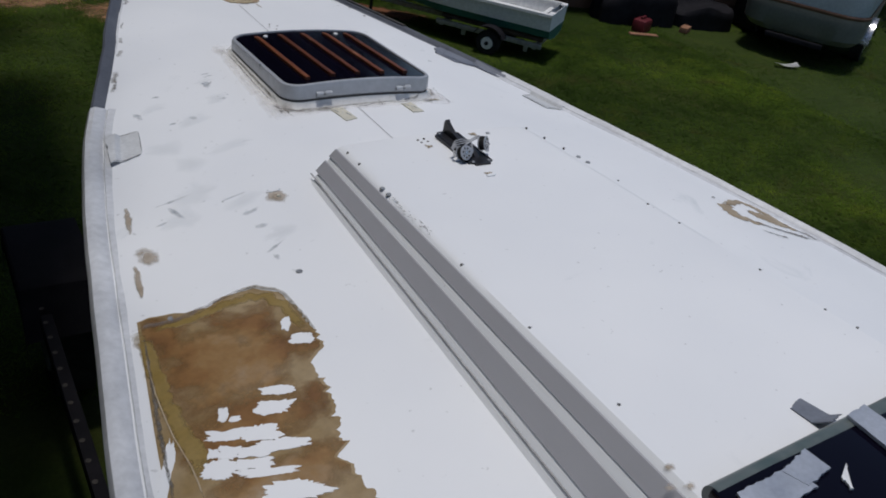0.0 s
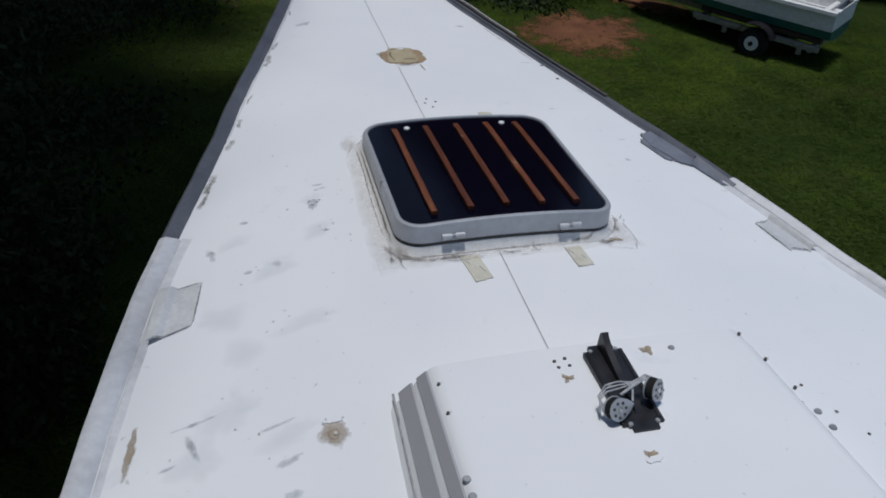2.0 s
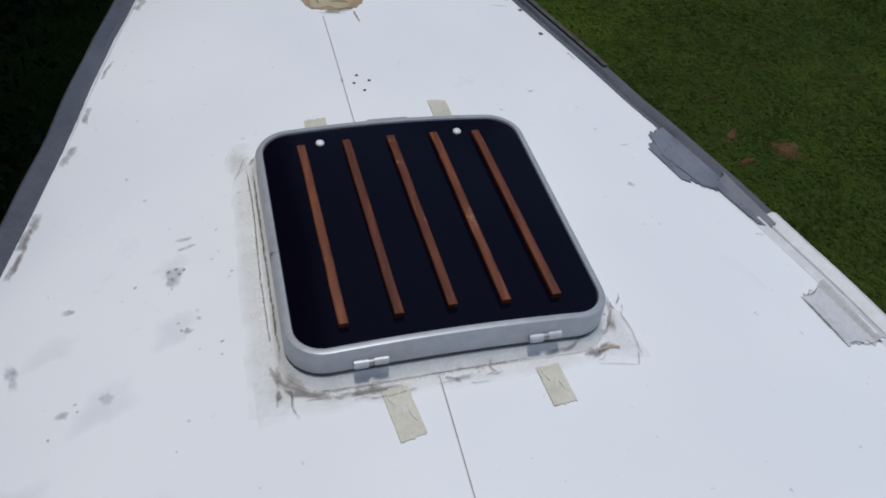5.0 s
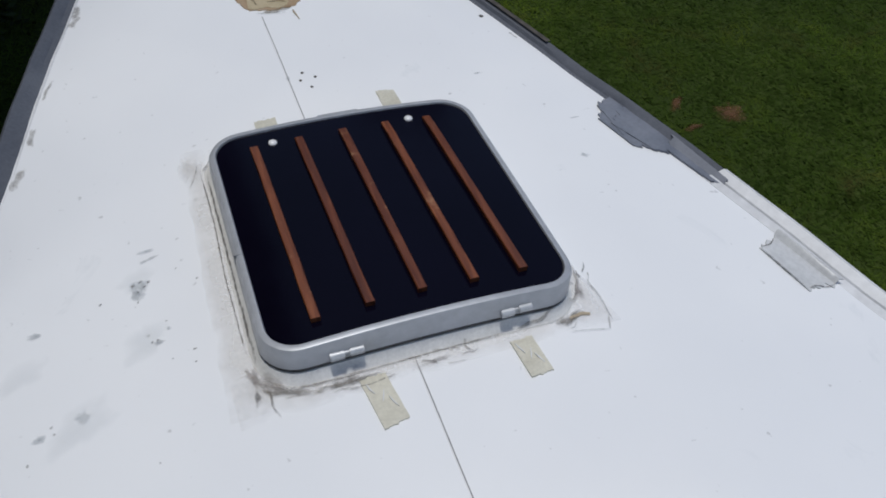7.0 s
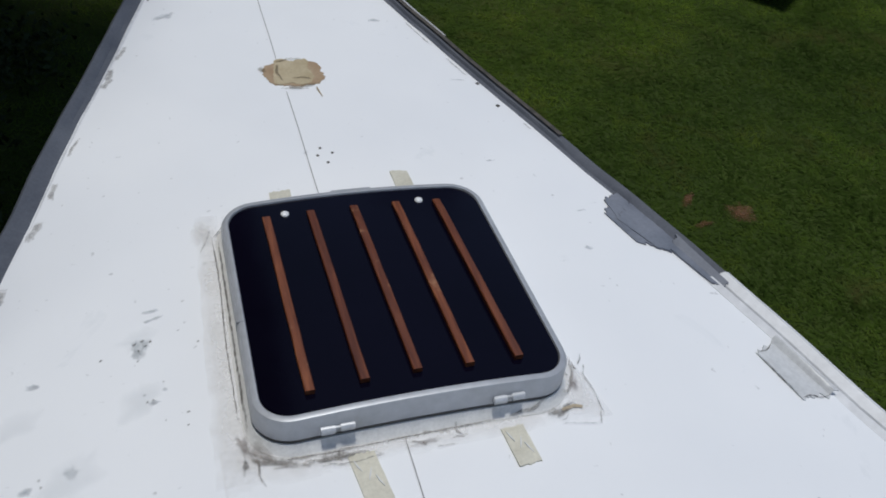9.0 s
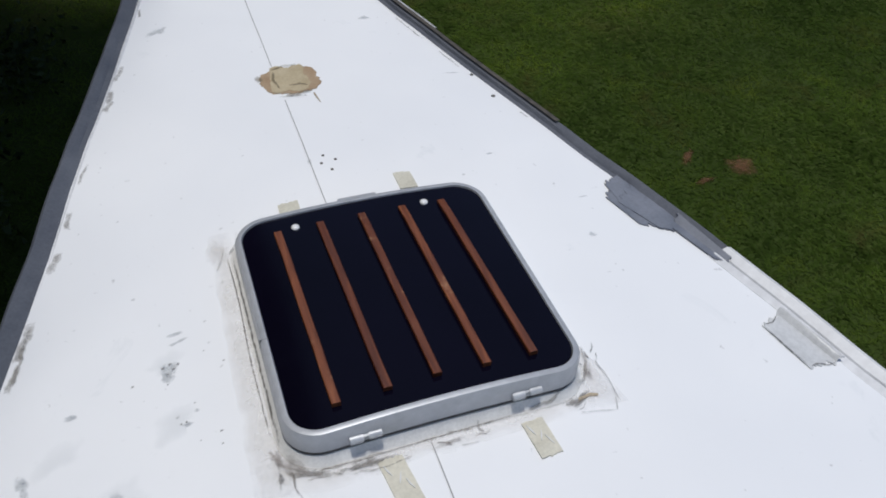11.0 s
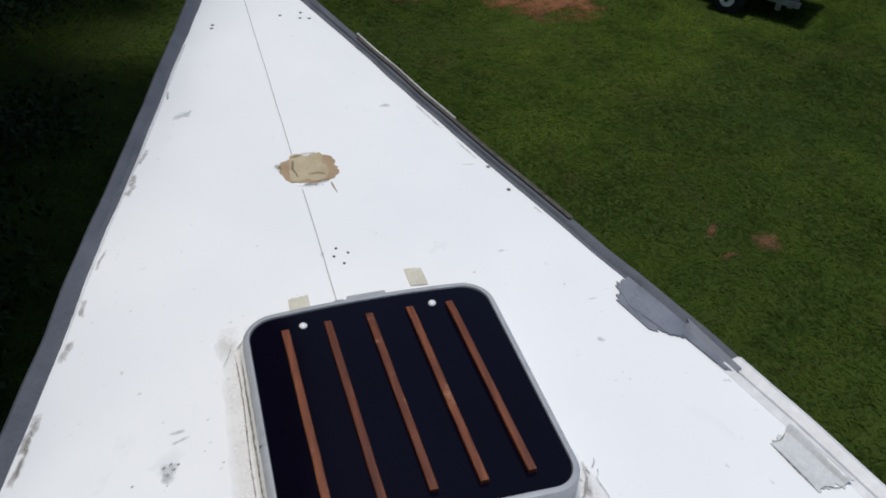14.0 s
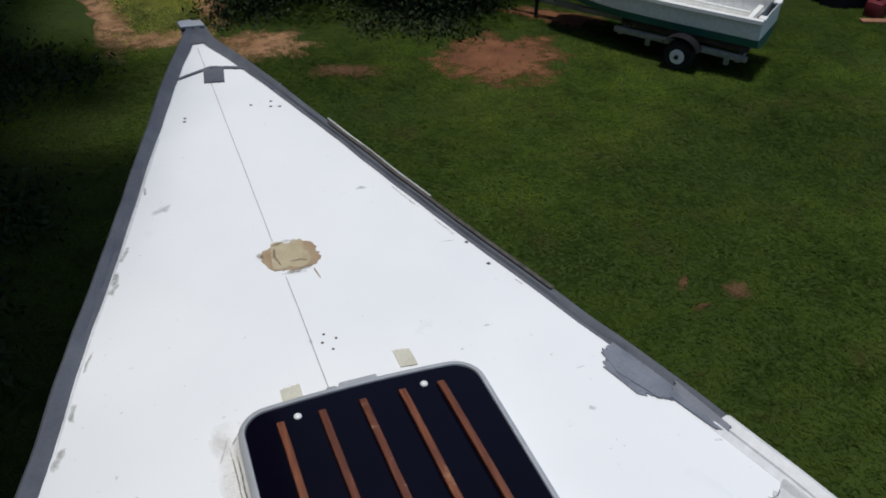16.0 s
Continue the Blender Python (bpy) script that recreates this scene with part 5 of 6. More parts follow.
for x in (-0.4, 0.5):
    bm = bmesh.new()
    box(bm, (x, -1.4, -1.26), (0.10, 4.4, 0.30), None, 0.01)
    part("bunk", bm, M_BARK, trailer)


# ---- skiff on its small trailer ----
SK = Matrix.Translation((4.795, 5.51, GROUND)) @ Matrix.Rotation(radians(36.6), 4, "Z")


def skiff_section(s):
    """s from 0 (stern) to 1 (bow): y, half width, gunwale height, keel height."""
    y = -1.10 + 2.26 * s
    w = 0.352 - 0.016 * max(0, 0.3 - s) / 0.3 - 0.105 * max(0, (s - 0.4) / 0.6) ** 2
    w *= math.sqrt(max(0.0, 1 - max(0, (s - 0.90) / 0.13) ** 2))
    g = 0.605 - 0.02 * s
    k = 0.28 + 0.16 * max(0, (s - 0.62) / 0.38) ** 1.7
    return y, w, g, k


def build_skiff_boat():
    sk = empty("skiff", (0, 0, 0), "small white skiff with teal bottom on a trailer", "skiff")

    def shell(inset, lift, lo, hi):
        bm = bmesh.new()
        rows = []
        for i in range(31):
            y, w, g, k = skiff_section(i / 30)
            row = []
            prof = [(-1.0, 1.0), (-0.97, 0.72), (-0.93, 0.42), (-0.84, 0.16), (-0.6, 0.06), (0, 0.0), (0.6, 0.06), (0.84, 0.16), (0.93, 0.42), (0.97, 0.72), (1.0, 1.0)]
            for a, h in prof:
                row.append((a * (w - inset), y, k + lift + (g - k - lift) * h))
            rows.append(row)
        return rows

    outer = shell(0, 0, 0, 1)
    for name, cols, mat in (("hull_side", [(0, 4), (7, 11)], M_SKIFF_W), ("bottom", [(2, 9)], M_SKIFF_T)):
        bm = bmesh.new()
        if name == "bottom":
            grid_mesh(bm, [[(p[0] * 1.004, p[1], p[2] - 0.002) for p in r[2:9]] for r in outer])
        else:
            for a, b in ((0, 3), (8, 11)):
                grid_mesh(bm, [r[a:b] for r in outer])
        for end in (outer[0], outer[-1]):
            pts = end[2:9] if name == "bottom" else [end[0], end[1], end[2], end[8], end[9], end[10]]
            bm.faces.new([bm.verts.new(p) for p in pts])
        bmesh.ops.transform(bm, matrix=SK, verts=bm.verts)
        part(name, bm, mat, sk, "teal painted bottom" if name == "bottom" else "white gelcoat topsides")
    inner = shell(0.02, 0.05, 0, 1)
    bm = bmesh.new()
    grid_mesh(bm, inner[1:-1])
    for end in (inner[1], inner[-2]):
        bm.faces.new([bm.verts.new(p) for p in end])
    bmesh.ops.transform(bm, matrix=SK, verts=bm.verts)
    part("liner", bm, M_SKIFF_W, sk, "pale interior liner")
    bm = bmesh.new()
    loop = [(p[0][0], p[0][1], p[0][2]) for p in outer] + [(p[-1][0], p[-1][1], p[-1][2]) for p in outer[::-1]]
    cl = [Vector(p) for p in loop] + [Vector(loop[0])]
    rows = []
    for p in cl:
        c = Vector((0, p.y * 0.97, p.z))
        d = (c - p).normalized()
        rows.append([p - d * 0.022 + Vector((0, 0, -0.02)), p - d * 0.02 + Vector((0, 0, 0.012)), p + d * 0.03 + Vector((0, 0, 0.014)), p + d * 0.034 + Vector((0, 0, -0.01))])
    grid_mesh(bm, rows)
    bmesh.ops.transform(bm, matrix=SK, verts=bm.verts)
    part("gunwale", bm, M_WHITE, sk, "bright white gunwale")
    for nm, c, sz in (("stern_seat", (0, -0.93, 0.53), (0.60, 0.05, 0.03)), ("side_rib", (0.27, -0.22, 0.455), (0.03, 1.25, 0.02)), ("side_rib", (-0.27, -0.22, 0.455), (0.03, 1.25, 0.02)), ("floor_rib", (0.20, -0.22, 0.415), (0.02, 1.25, 0.02)),
                     ("locker_coaming", (0.02, 0.36, 0.49), (0.50, 0.035, 0.035)), ("locker_coaming", (0.02, 0.60, 0.49), (0.46, 0.035, 0.035)), ("locker_side", (0.24, 0.48, 0.49), (0.035, 0.24, 0.035)), ("locker_side", (-0.20, 0.48, 0.49), (0.035, 0.24, 0.035)), ("bow_bulkhead", (0, 0.64, 0.465), (0.54, 0.03, 0.16))):
        bm = bmesh.new()
        box(bm, c, sz, None, 0.008)
        bmesh.ops.transform(bm, matrix=SK, verts=bm.verts)
        part(nm, bm, M_SKIFF_W, sk)
    # the foredeck slopes up from the bulkhead to the stem
    bm = bmesh.new()
    rows = []
    for q in np.linspace(0.78, 0.985, 9):
        y, w, g, k = skiff_section(q)
        rows.append([(a * (w - 0.02), y, g - 0.045 * (1 - (q - 0.78) / 0.205) - 0.006 + 0.01 * (1 - a * a)) for a in np.linspace(-1, 1, 9)])
    grid_mesh(bm, rows)
    bmesh.ops.transform(bm, matrix=SK, verts=bm.verts)
    part("foredeck", bm, M_SKIFF_W, sk, "white sloping foredeck")
    bm = bmesh.new()
    box(bm, (-0.03, 0.90, 0.59), (0.04, 0.15, 0.022), None, 0.006)
    bmesh.ops.transform(bm, matrix=SK, verts=bm.verts)
    part("cleat", bm, M_GALV, sk)
    for sx in (-0.26, 0.26):
        bm = bmesh.new()
        box(bm, (sx, -1.08, 0.612), (0.10, 0.07, 0.03), None, 0.012)
        bmesh.ops.transform(bm, matrix=SK, verts=bm.verts)
        part("stern_corner", bm, M_WHITE, sk)
    return sk


build_skiff_boat()


def build_skiff_trailer():
    tr = empty("small_trailer", (0, 0, 0), "galvanised trailer with white wheels under the skiff", "trailer")

    def add(nm, fn, mat, parent=tr, label=""):
        bm = bmesh.new()
        fn(bm)
        bmesh.ops.transform(bm, matrix=SK, verts=bm.verts)
        return part(nm, bm, mat, parent, label)

    add("tongue", lambda b: box(b, (0, 0.90, 0.21), (0.055, 1.75, 0.055), None, 0.004), M_GALV)
    for sx in (-0.30, 0.30):
        add("frame_rail", lambda b: box(b, (sx, -0.36, 0.21), (0.045, 1.35, 0.055), None, 0.004), M_GALV)
        add("bunk", lambda b: box(b, (sx * 0.6, -0.36, 0.265), (0.07, 1.30, 0.055), None, 0.008), M_BARK)
        add("bracket", lambda b: box(b, (sx, -0.85, 0.165), (0.03, 0.05, 0.10), None, 0.004), M_GALV)
        add("bracket", lambda b: box(b, (sx, -0.05, 0.165), (0.03, 0.05, 0.10), None, 0.004), M_GALV)
    for y in (-0.95, -0.42, 0.25):
        add("cross_member", lambda b: box(b, (0, y, 0.19), (0.64, 0.045, 0.045), None, 0.004), M_GALV)
    add("winch_post", lambda b: box(b, (0, 1.27, 0.40), (0.07, 0.06, 0.40), None, 0.005), M_GALV)
    add("winch_arm", lambda b: box(b, (0, 1.23, 0.60), (0.05, 0.16, 0.05), None, 0.005), M_GALV)
    add("winch_strap", lambda b: tube(b, [(0.05, 1.42, 0.72), (0.06, 1.45, 0.66), (0.05, 1.44, 0.58), (0.02, 1.38, 0.555), (-0.02, 1.30, 0.58)], 0.013, 6), M_WHITE, tr, "white looped winch strap")
    add("bow_roller", lambda b: rod(b, (-0.05, 1.20, 0.52), (0.05, 1.20, 0.52), 0.035), M_RUBBER)
    add("jack_leg", lambda b: rod(b, (-0.05, 1.33, 0.0), (-0.05, 1.33, 0.42), 0.020), M_FENDER)
    add("coupler", lambda b: box(b, (0, 1.80, 0.23), (0.07, 0.18, 0.07), None, 0.01), M_STEEL)
    for sx in (-0.42, 0.42):
        w = add("wheel", lambda b: (rod(b, (sx - 0.055, -0.42, 0.148), (sx + 0.055, -0.42, 0.148), 0.148, seg=28), bmesh.ops.bevel(b, geom=[e for e in b.edges if len(e.link_faces) == 2 and e.calc_face_angle(0) > 1], offset=0.02, segments=3, affect="EDGES")), M_RUBBER)
        o = math.copysign(0.058, sx)
        add("rim", lambda b: rod(b, (sx + o * 0.9, -0.42, 0.148), (sx + o * 1.1, -0.42, 0.148), 0.072, seg=24), M_WHITE, w, "white painted steel rim")
        add("hub", lambda b: rod(b, (sx + o, -0.42, 0.148), (sx + o * 1.5, -0.42, 0.148), 0.022, seg=12), M_FENDER, w)
        add("fender", lambda b: grid_mesh(b, [[(sx + e, -0.42 - 0.20 * math.cos(radians(a)), 0.16 + 0.19 * math.sin(radians(a))) for e in (-0.075, 0.075)] for a in range(20, 161, 14)]), M_FENDER)
    return tr


build_skiff_trailer()

# ---- house wall behind the skiff ----
def build_house():
    a, b = Vector((4.80, 7.35)), Vector((10.4, 5.75))
    d = (b - a).normalized()
    nrm = Vector((-d.y, d.x)) * -1          # towards the lawn
    ang = math.atan2(d.y, d.x)
    L = (b - a).length
    house = empty("house", (0, 0, 0), "brown clad house wall with a white downpipe", "house")
    m = Matrix.Translation((a.x, a.y, GROUND)) @ Matrix.Rotation(ang, 4, "Z")
    H = 3.0

    def add(nm, fn, mat, parent=house, label=""):
        bm = bmesh.new()
        fn(bm)
        bmesh.ops.transform(bm, matrix=m, verts=bm.verts)
        return part(nm, bm, mat, parent, label)

    wall = add("wall", lambda bb: box(bb, (L / 2, 1.5, H / 2), (L, 3.0, H)), M_SIDING, label="dark brown clad wall")
    for k in range(15):
        add("siding_board", lambda bb: box(bb, (L / 2, -0.012, 0.1 + 0.2 * k), (L, 0.022, 0.192), Matrix.Rotation(radians(-2), 4, "X")), M_SIDING, wall)
    # The roof is out of view; its overhang keeps the wall in shade.
    add("roof", lambda bb: box(bb, (L / 2, 1.5, H + 0.1), (L + 0.6, 3.6, 0.16), None, 0.01), M_BROWN, label="unseen roof whose overhang shades the wall")
    add("corner_trim", lambda bb: box(bb, (0.06, -0.03, H / 2), (0.30, 0.06, H)), M_WHITE)
    add("corner_post", lambda bb: box(bb, (-0.22, -0.10, H / 2), (0.14, 0.12, H), None, 0.01), M_CLAY_BOARD, label="orange-brown timber post")
    add("pilaster", lambda bb: box(bb, (2.16, -0.05, H / 2), (0.16, 0.10, H), None, 0.01), M_CAMPER, label="dull grey-green boxed column")
    add("downpipe", lambda bb: (box(bb, (1.95, -0.07, 1.6), (0.07, 0.06, 2.8), None, 0.012), box(bb, (1.95, -0.16, 0.2), (0.08, 0.22, 0.06), Matrix.Rotation(radians(-25), 4, "X"), 0.01)), M_WHITE, label="white downpipe")
    return m, add


HM, _ = build_house()
bm = bmesh.new()
tube(bm, [(1.60 + 0.17 * math.cos(a), -0.08 - 0.015 * (a / 6.28), 0.42 + 0.2 * math.sin(a)) for a in np.linspace(0, 25, 90)], 0.014, 6)
bmesh.ops.transform(bm, matrix=HM, verts=bm.verts)
tagged(part("garden_hose", bm, M_RUBBER), "coiled dark garden hose hung on the wall", "hose")
bm = bmesh.new()
box(bm, (2.50, -0.25, 0.42), (0.24, 0.03, 0.42), Matrix.Rotation(radians(-8), 4, "X"), 0.01)
bmesh.ops.transform(bm, matrix=HM, verts=bm.verts)
board = tagged(part("notice_board", bm, M_WHITE), "pale grey board leaning by the wall", "board")
for k in range(5):
    bm = bmesh.new()
    box(bm, (2.50, -0.270 + 0.010 * (k - 2), 0.42 + 0.07 * (2 - k)), (0.17, 0.004, 0.014), Matrix.Rotation(radians(-8), 4, "X"))
    bmesh.ops.transform(bm, matrix=HM, verts=bm.verts)
    part("print_bar", bm, M_FENDER, board)
# a dark tub with a pale rolled rim
bm = bmesh.new()
grid_mesh(bm, [[(3.05 + r * math.cos(2 * math.pi * k / 32), -0.42 + 0.75 * r * math.sin(2 * math.pi * k / 32), z) for k in range(33)] for r, z in ((0.02, 0.0), (0.24, 0.0), (0.30, 0.50), (0.285, 0.50), (0.23, 0.05), (0.02, 0.05))])
bmesh.ops.transform(bm, matrix=HM, verts=bm.verts)
tub = tagged(part("storage_tub", bm, M_FENDER), "dark plastic tub with a pale rim by the wall", "tub")
bm = bmesh.new()
tube(bm, [(3.05 + 0.295 * math.cos(2 * math.pi * k / 32), -0.42 + 0.221 * math.sin(2 * math.pi * k / 32), 0.505) for k in range(33)], 0.012, 6)
bmesh.ops.transform(bm, matrix=HM, verts=bm.verts)
part("rim", bm, M_GALV, tub, "pale rolled rim")
bm = bmesh.new()
box(bm, (7.72, 5.46, GROUND + 0.095), (0.30, 0.2, 0.19), Matrix.Rotation(0.4, 4, "Z"), 0.05)
box(bm, (7.72, 5.46, GROUND + 0.205), (0.14, 0.04, 0.04), Matrix.Rotation(0.4, 4, "Z"), 0.015)
tagged(part("fuel_can", bm, M_RED), "red plastic fuel can on the grass", "can")



# ---- clutter before the wall ----
def clutter_mound(cx, cy, rx, ry, hh, turn, seed, mat, label):
    """A draped mound in place of unidentified clutter: sagging top, folds down to the ground."""
    bm = bmesh.new()
    rows = []
    for k in range(15):
        f = k / 14
        row = []
        for a in range(61):
            th = 2 * math.pi * (a % 60) / 60
            c, s = math.cos(th), math.sin(th)
            sq = (abs(c) ** 4 + abs(s) ** 4) ** -0.25
            r = min(1, f * 1.45) * sq * (1 + 0.10 * noise.noise((c * 4 + seed, s * 4, 0)) * f + 0.12 * max(0, f - 0.7) * noise.noise((c * 9, s * 9, seed)) * 3)
            lx, ly = rx * r * c, ry * r * s
            top = hh * (0.80 + 0.35 * noise.noise((lx * 2.2 + seed, ly * 2.2, 0)))
            z = top * (1 - max(0, (f - 0.62) / 0.38) ** 1.1)
            row.append((cx + lx * math.cos(turn) - ly * math.sin(turn), cy + lx * math.sin(turn) + ly * math.cos(turn), GROUND + 0.0 + z))
        rows.append(row)
    grid_mesh(bm, rows)
    bmesh.ops.remove_doubles(bm, verts=bm.verts, dist=0.0005)
    tagged(part("tarpaulin", bm, mat), label, "tarpaulin", "tarpaulins by the house")


# Draped mounds stand in for unidentified clutter; shade is in their near-black colour.
clutter_mound(8.0, 5.98, 0.60, 0.38, 0.55, -0.25, 3, M_FENDER, "mound standing in for unidentified clutter, near-black for shade")
clutter_mound(9.05, 5.68, 0.50, 0.32, 0.42, -0.3, 7, M_FENDER, "low mound standing in for unidentified clutter, near-black for shade")


def side_table(x, y, w, d, hh, turn):
    tb = empty("garden_table", (0, 0, 0), "weathered pale table with thin legs on the grass", "table")
    m = Matrix.Translation((x, y, GROUND)) @ Matrix.Rotation(turn, 4, "Z")
    bm = bmesh.new()
    box(bm, (0, 0, hh), (w, d, 0.03), None, 0.008)
    bmesh.ops.transform(bm, matrix=m, verts=bm.verts)
    part("tabletop", bm, M_RAIL, tb)
    for sx in (-1, 1):
        for sy in (-1, 1):
            bm = bmesh.new()
            rod(bm, (sx * (w / 2 - 0.04), sy * (d / 2 - 0.04), 0), (sx * (w / 2 - 0.05), sy * (d / 2 - 0.05), hh), 0.016, seg=8)
            bmesh.ops.transform(bm, matrix=m, verts=bm.verts)
            part("leg", bm, M_GALV, tb)
    return tb


side_table(11.3, 5.55, 0.75, 0.5, 0.68, -0.3)


def grill_cart(x, y, turn):
    g = empty("grill_cart", (0, 0, 0), "dark cabinet grill with a pale lid by the house", "grill")
    m = Matrix.Translation((x, y, GROUND)) @ Matrix.Rotation(turn, 4, "Z")
    for nm, c, s, bev, mat in (("cabinet", (0, 0, 0.42), (0.72, 0.48, 0.72), 0.02, M_FENDER), ("door", (-0.17, -0.25, 0.42), (0.32, 0.02, 0.62), 0.006, M_BLACK), ("door", (0.17, -0.25, 0.42), (0.32, 0.02, 0.62), 0.006, M_BLACK), ("side_shelf", (0.52, 0, 0.76), (0.30, 0.40, 0.03), 0.008, M_GALV), ("lid", (0, 0.02, 0.92), (0.66, 0.44, 0.26), 0.09, M_WHITE)):
        bm = bmesh.new()
        box(bm, c, s, None, bev)
        bmesh.ops.transform(bm, matrix=m, verts=bm.verts)
        part(nm, bm, mat, g)
    for dx in (-0.28, 0.28):
        bm = bmesh.new()
        rod(bm, (dx - 0.02, 0, 0.06), (dx + 0.02, 0, 0.06), 0.06, seg=14)
        bmesh.ops.transform(bm, matrix=m, verts=bm.verts)
        part("wheel", bm, M_RUBBER, g)


grill_cart(10.1, 5.35, -0.3)
bm = bmesh.new()
box(bm, (7.60, 5.27, GROUND + 0.02), (0.42, 0.10, 0.03), Matrix.Rotation(-0.35, 4, "Z"), 0.005)
tagged(part("plank", bm, M_CLAY_BOARD), "short orange-brown plank lying on the grass", "plank")
bm = bmesh.new()
box(bm, (8.5, 5.35, GROUND + 0.05), (0.22, 0.12, 0.08), Matrix.Rotation(0.5, 4, "Z"), 0.01)
tagged(part("wood_block", bm, M_CLAY_BOARD), "pale wooden block on the grass", "block")

bm = bmesh.new()
grid_mesh(bm, [[(8.96 + 0.16 * u + 0.02 * v, 3.85 - 0.06 * u + 0.05 * v, GROUND + 0.035 + 0.03 * u * u + 0.01 * v * u) for u in np.linspace(-1, 1, 9)] for v in np.linspace(-1, 1, 5)])
bmesh.ops.solidify(bm, geom=list(bm.faces), thickness=0.004)
tagged(part("plastic_scrap", bm, M_WHITE), "curled scrap of white plastic on the grass", "litter")

# ---- camper trailer ----
def build_camper():
    cp = empty("camper", (0, 0, 0), "olive and pale blue rounded camper trailer in shade", "camper")
    m = Matrix.Translation((10.5, 4.75, GROUND)) @ Matrix.Rotation(radians(-62), 4, "Z") @ Matrix.Scale(0.86, 4)

    def add(nm, bm, mat, parent=cp, label=""):
        bmesh.ops.transform(bm, matrix=m, verts=bm.verts)
        return part(nm, bm, mat, parent, label)

    def hoop(z, inset):
        return [(x, y, z) for x, y in round_rect(0.95 - inset, 1.7 - inset, 0.42, 10)]

    for nm, levels, mat, lab in (("lower_body", [(0.40, 0.10), (0.50, 0.02), (0.75, 0.0), (0.86, 0.01)], M_CAMPER, "olive grey lower panels"), ("upper_body", [(0.92, 0.01), (1.4, 0.03), (1.9, 0.12), (2.1, 0.3), (2.17, 0.6)], M_CAMPER_B, "pale blue upper panels"), ("belt_trim", [(0.86, -0.005), (0.88, -0.012), (0.90, -0.012), (0.92, -0.005)], M_BROWN, "brown belt trim")):
        bm = bmesh.new()
        rows = []
        for z, inset in levels:
            h = hoop(z, inset)
            rows.append(h + h[:1])
        grid_mesh(bm, rows)
        if nm != "belt_trim":
            e = rows[-1 if nm == "upper_body" else 0][:-1]
            bm.faces.new([bm.verts.new(p) for p in e])
        add(nm, bm, mat, cp, lab)
    for sx in (-0.88, 0.88):
        bm = bmesh.new()
        rod(bm, (sx - 0.09, -0.3, 0.33), (sx + 0.09, -0.3, 0.33), 0.33, seg=28)
        w = add("wheel", bm, M_RUBBER)
        bm = bmesh.new()
        o = math.copysign(0.095, sx)
        rod(bm, (sx + o * 0.9, -0.3, 0.33), (sx + o * 1.1, -0.3, 0.33), 0.19, seg=24)
        add("hubcap", bm, M_STEEL, w, "shiny hubcap")
        bm = bmesh.new()
        rows = []
        for i in range(15):
            a = radians(180 * i / 14)
            rows.append([(sx - 0.1, -0.3 - 0.40 * math.cos(a), 0.36 + 0.38 * math.sin(a)), (sx + math.copysign(0.15, sx), -0.3 - 0.40 * math.cos(a), 0.36 + 0.38 * math.sin(a)), (sx + math.copysign(0.16, sx), -0.3 - 0.38 * math.cos(a), 0.34 + 0.36 * math.sin(a))])
        grid_mesh(bm, rows)
        add("fender", bm, M_STEEL, cp, "silver wheel arch")
    bm = bmesh.new()
    box(bm, (0, -1.72, 0.36), (0.9, 0.06, 0.08), None, 0.015)
    add("bumper", bm, M_FENDER)
    return cp


build_camper()


# ---- trees and grass ----
def leaf_mesh(name, pts, size, mat, seed, droop=0.4):
    """Many small three-cornered sprays at given points, as one mesh."""
    rs = np.random.RandomState(seed)
    n = len(pts)
    pts = np.asarray(pts)
    d = rs.normal(size=(n, 3))
    d[:, 2] -= droop
    d /= np.linalg.norm(d, axis=1)[:, None]
    s = rs.normal(size=(n, 3))
    s -= d * np.sum(s * d, axis=1)[:, None]
    s /= np.linalg.norm(s, axis=1)[:, None]
    L = size * rs.uniform(0.6, 1.4, size=(n, 1))
    v = np.empty((n, 4, 3))
    v[:, 0] = pts
    v[:, 1] = pts + d * L * 0.5 + s * L * 0.22
    v[:, 2] = pts + d * L
    v[:, 3] = pts + d * L * 0.5 - s * L * 0.22
    me = bpy.data.meshes.new(name)
    f = np.arange(n * 4).reshape(n, 4)
    me.from_pydata(v.reshape(-1, 3).tolist(), [], f.tolist())
    me.materials.append(mat)
    return me


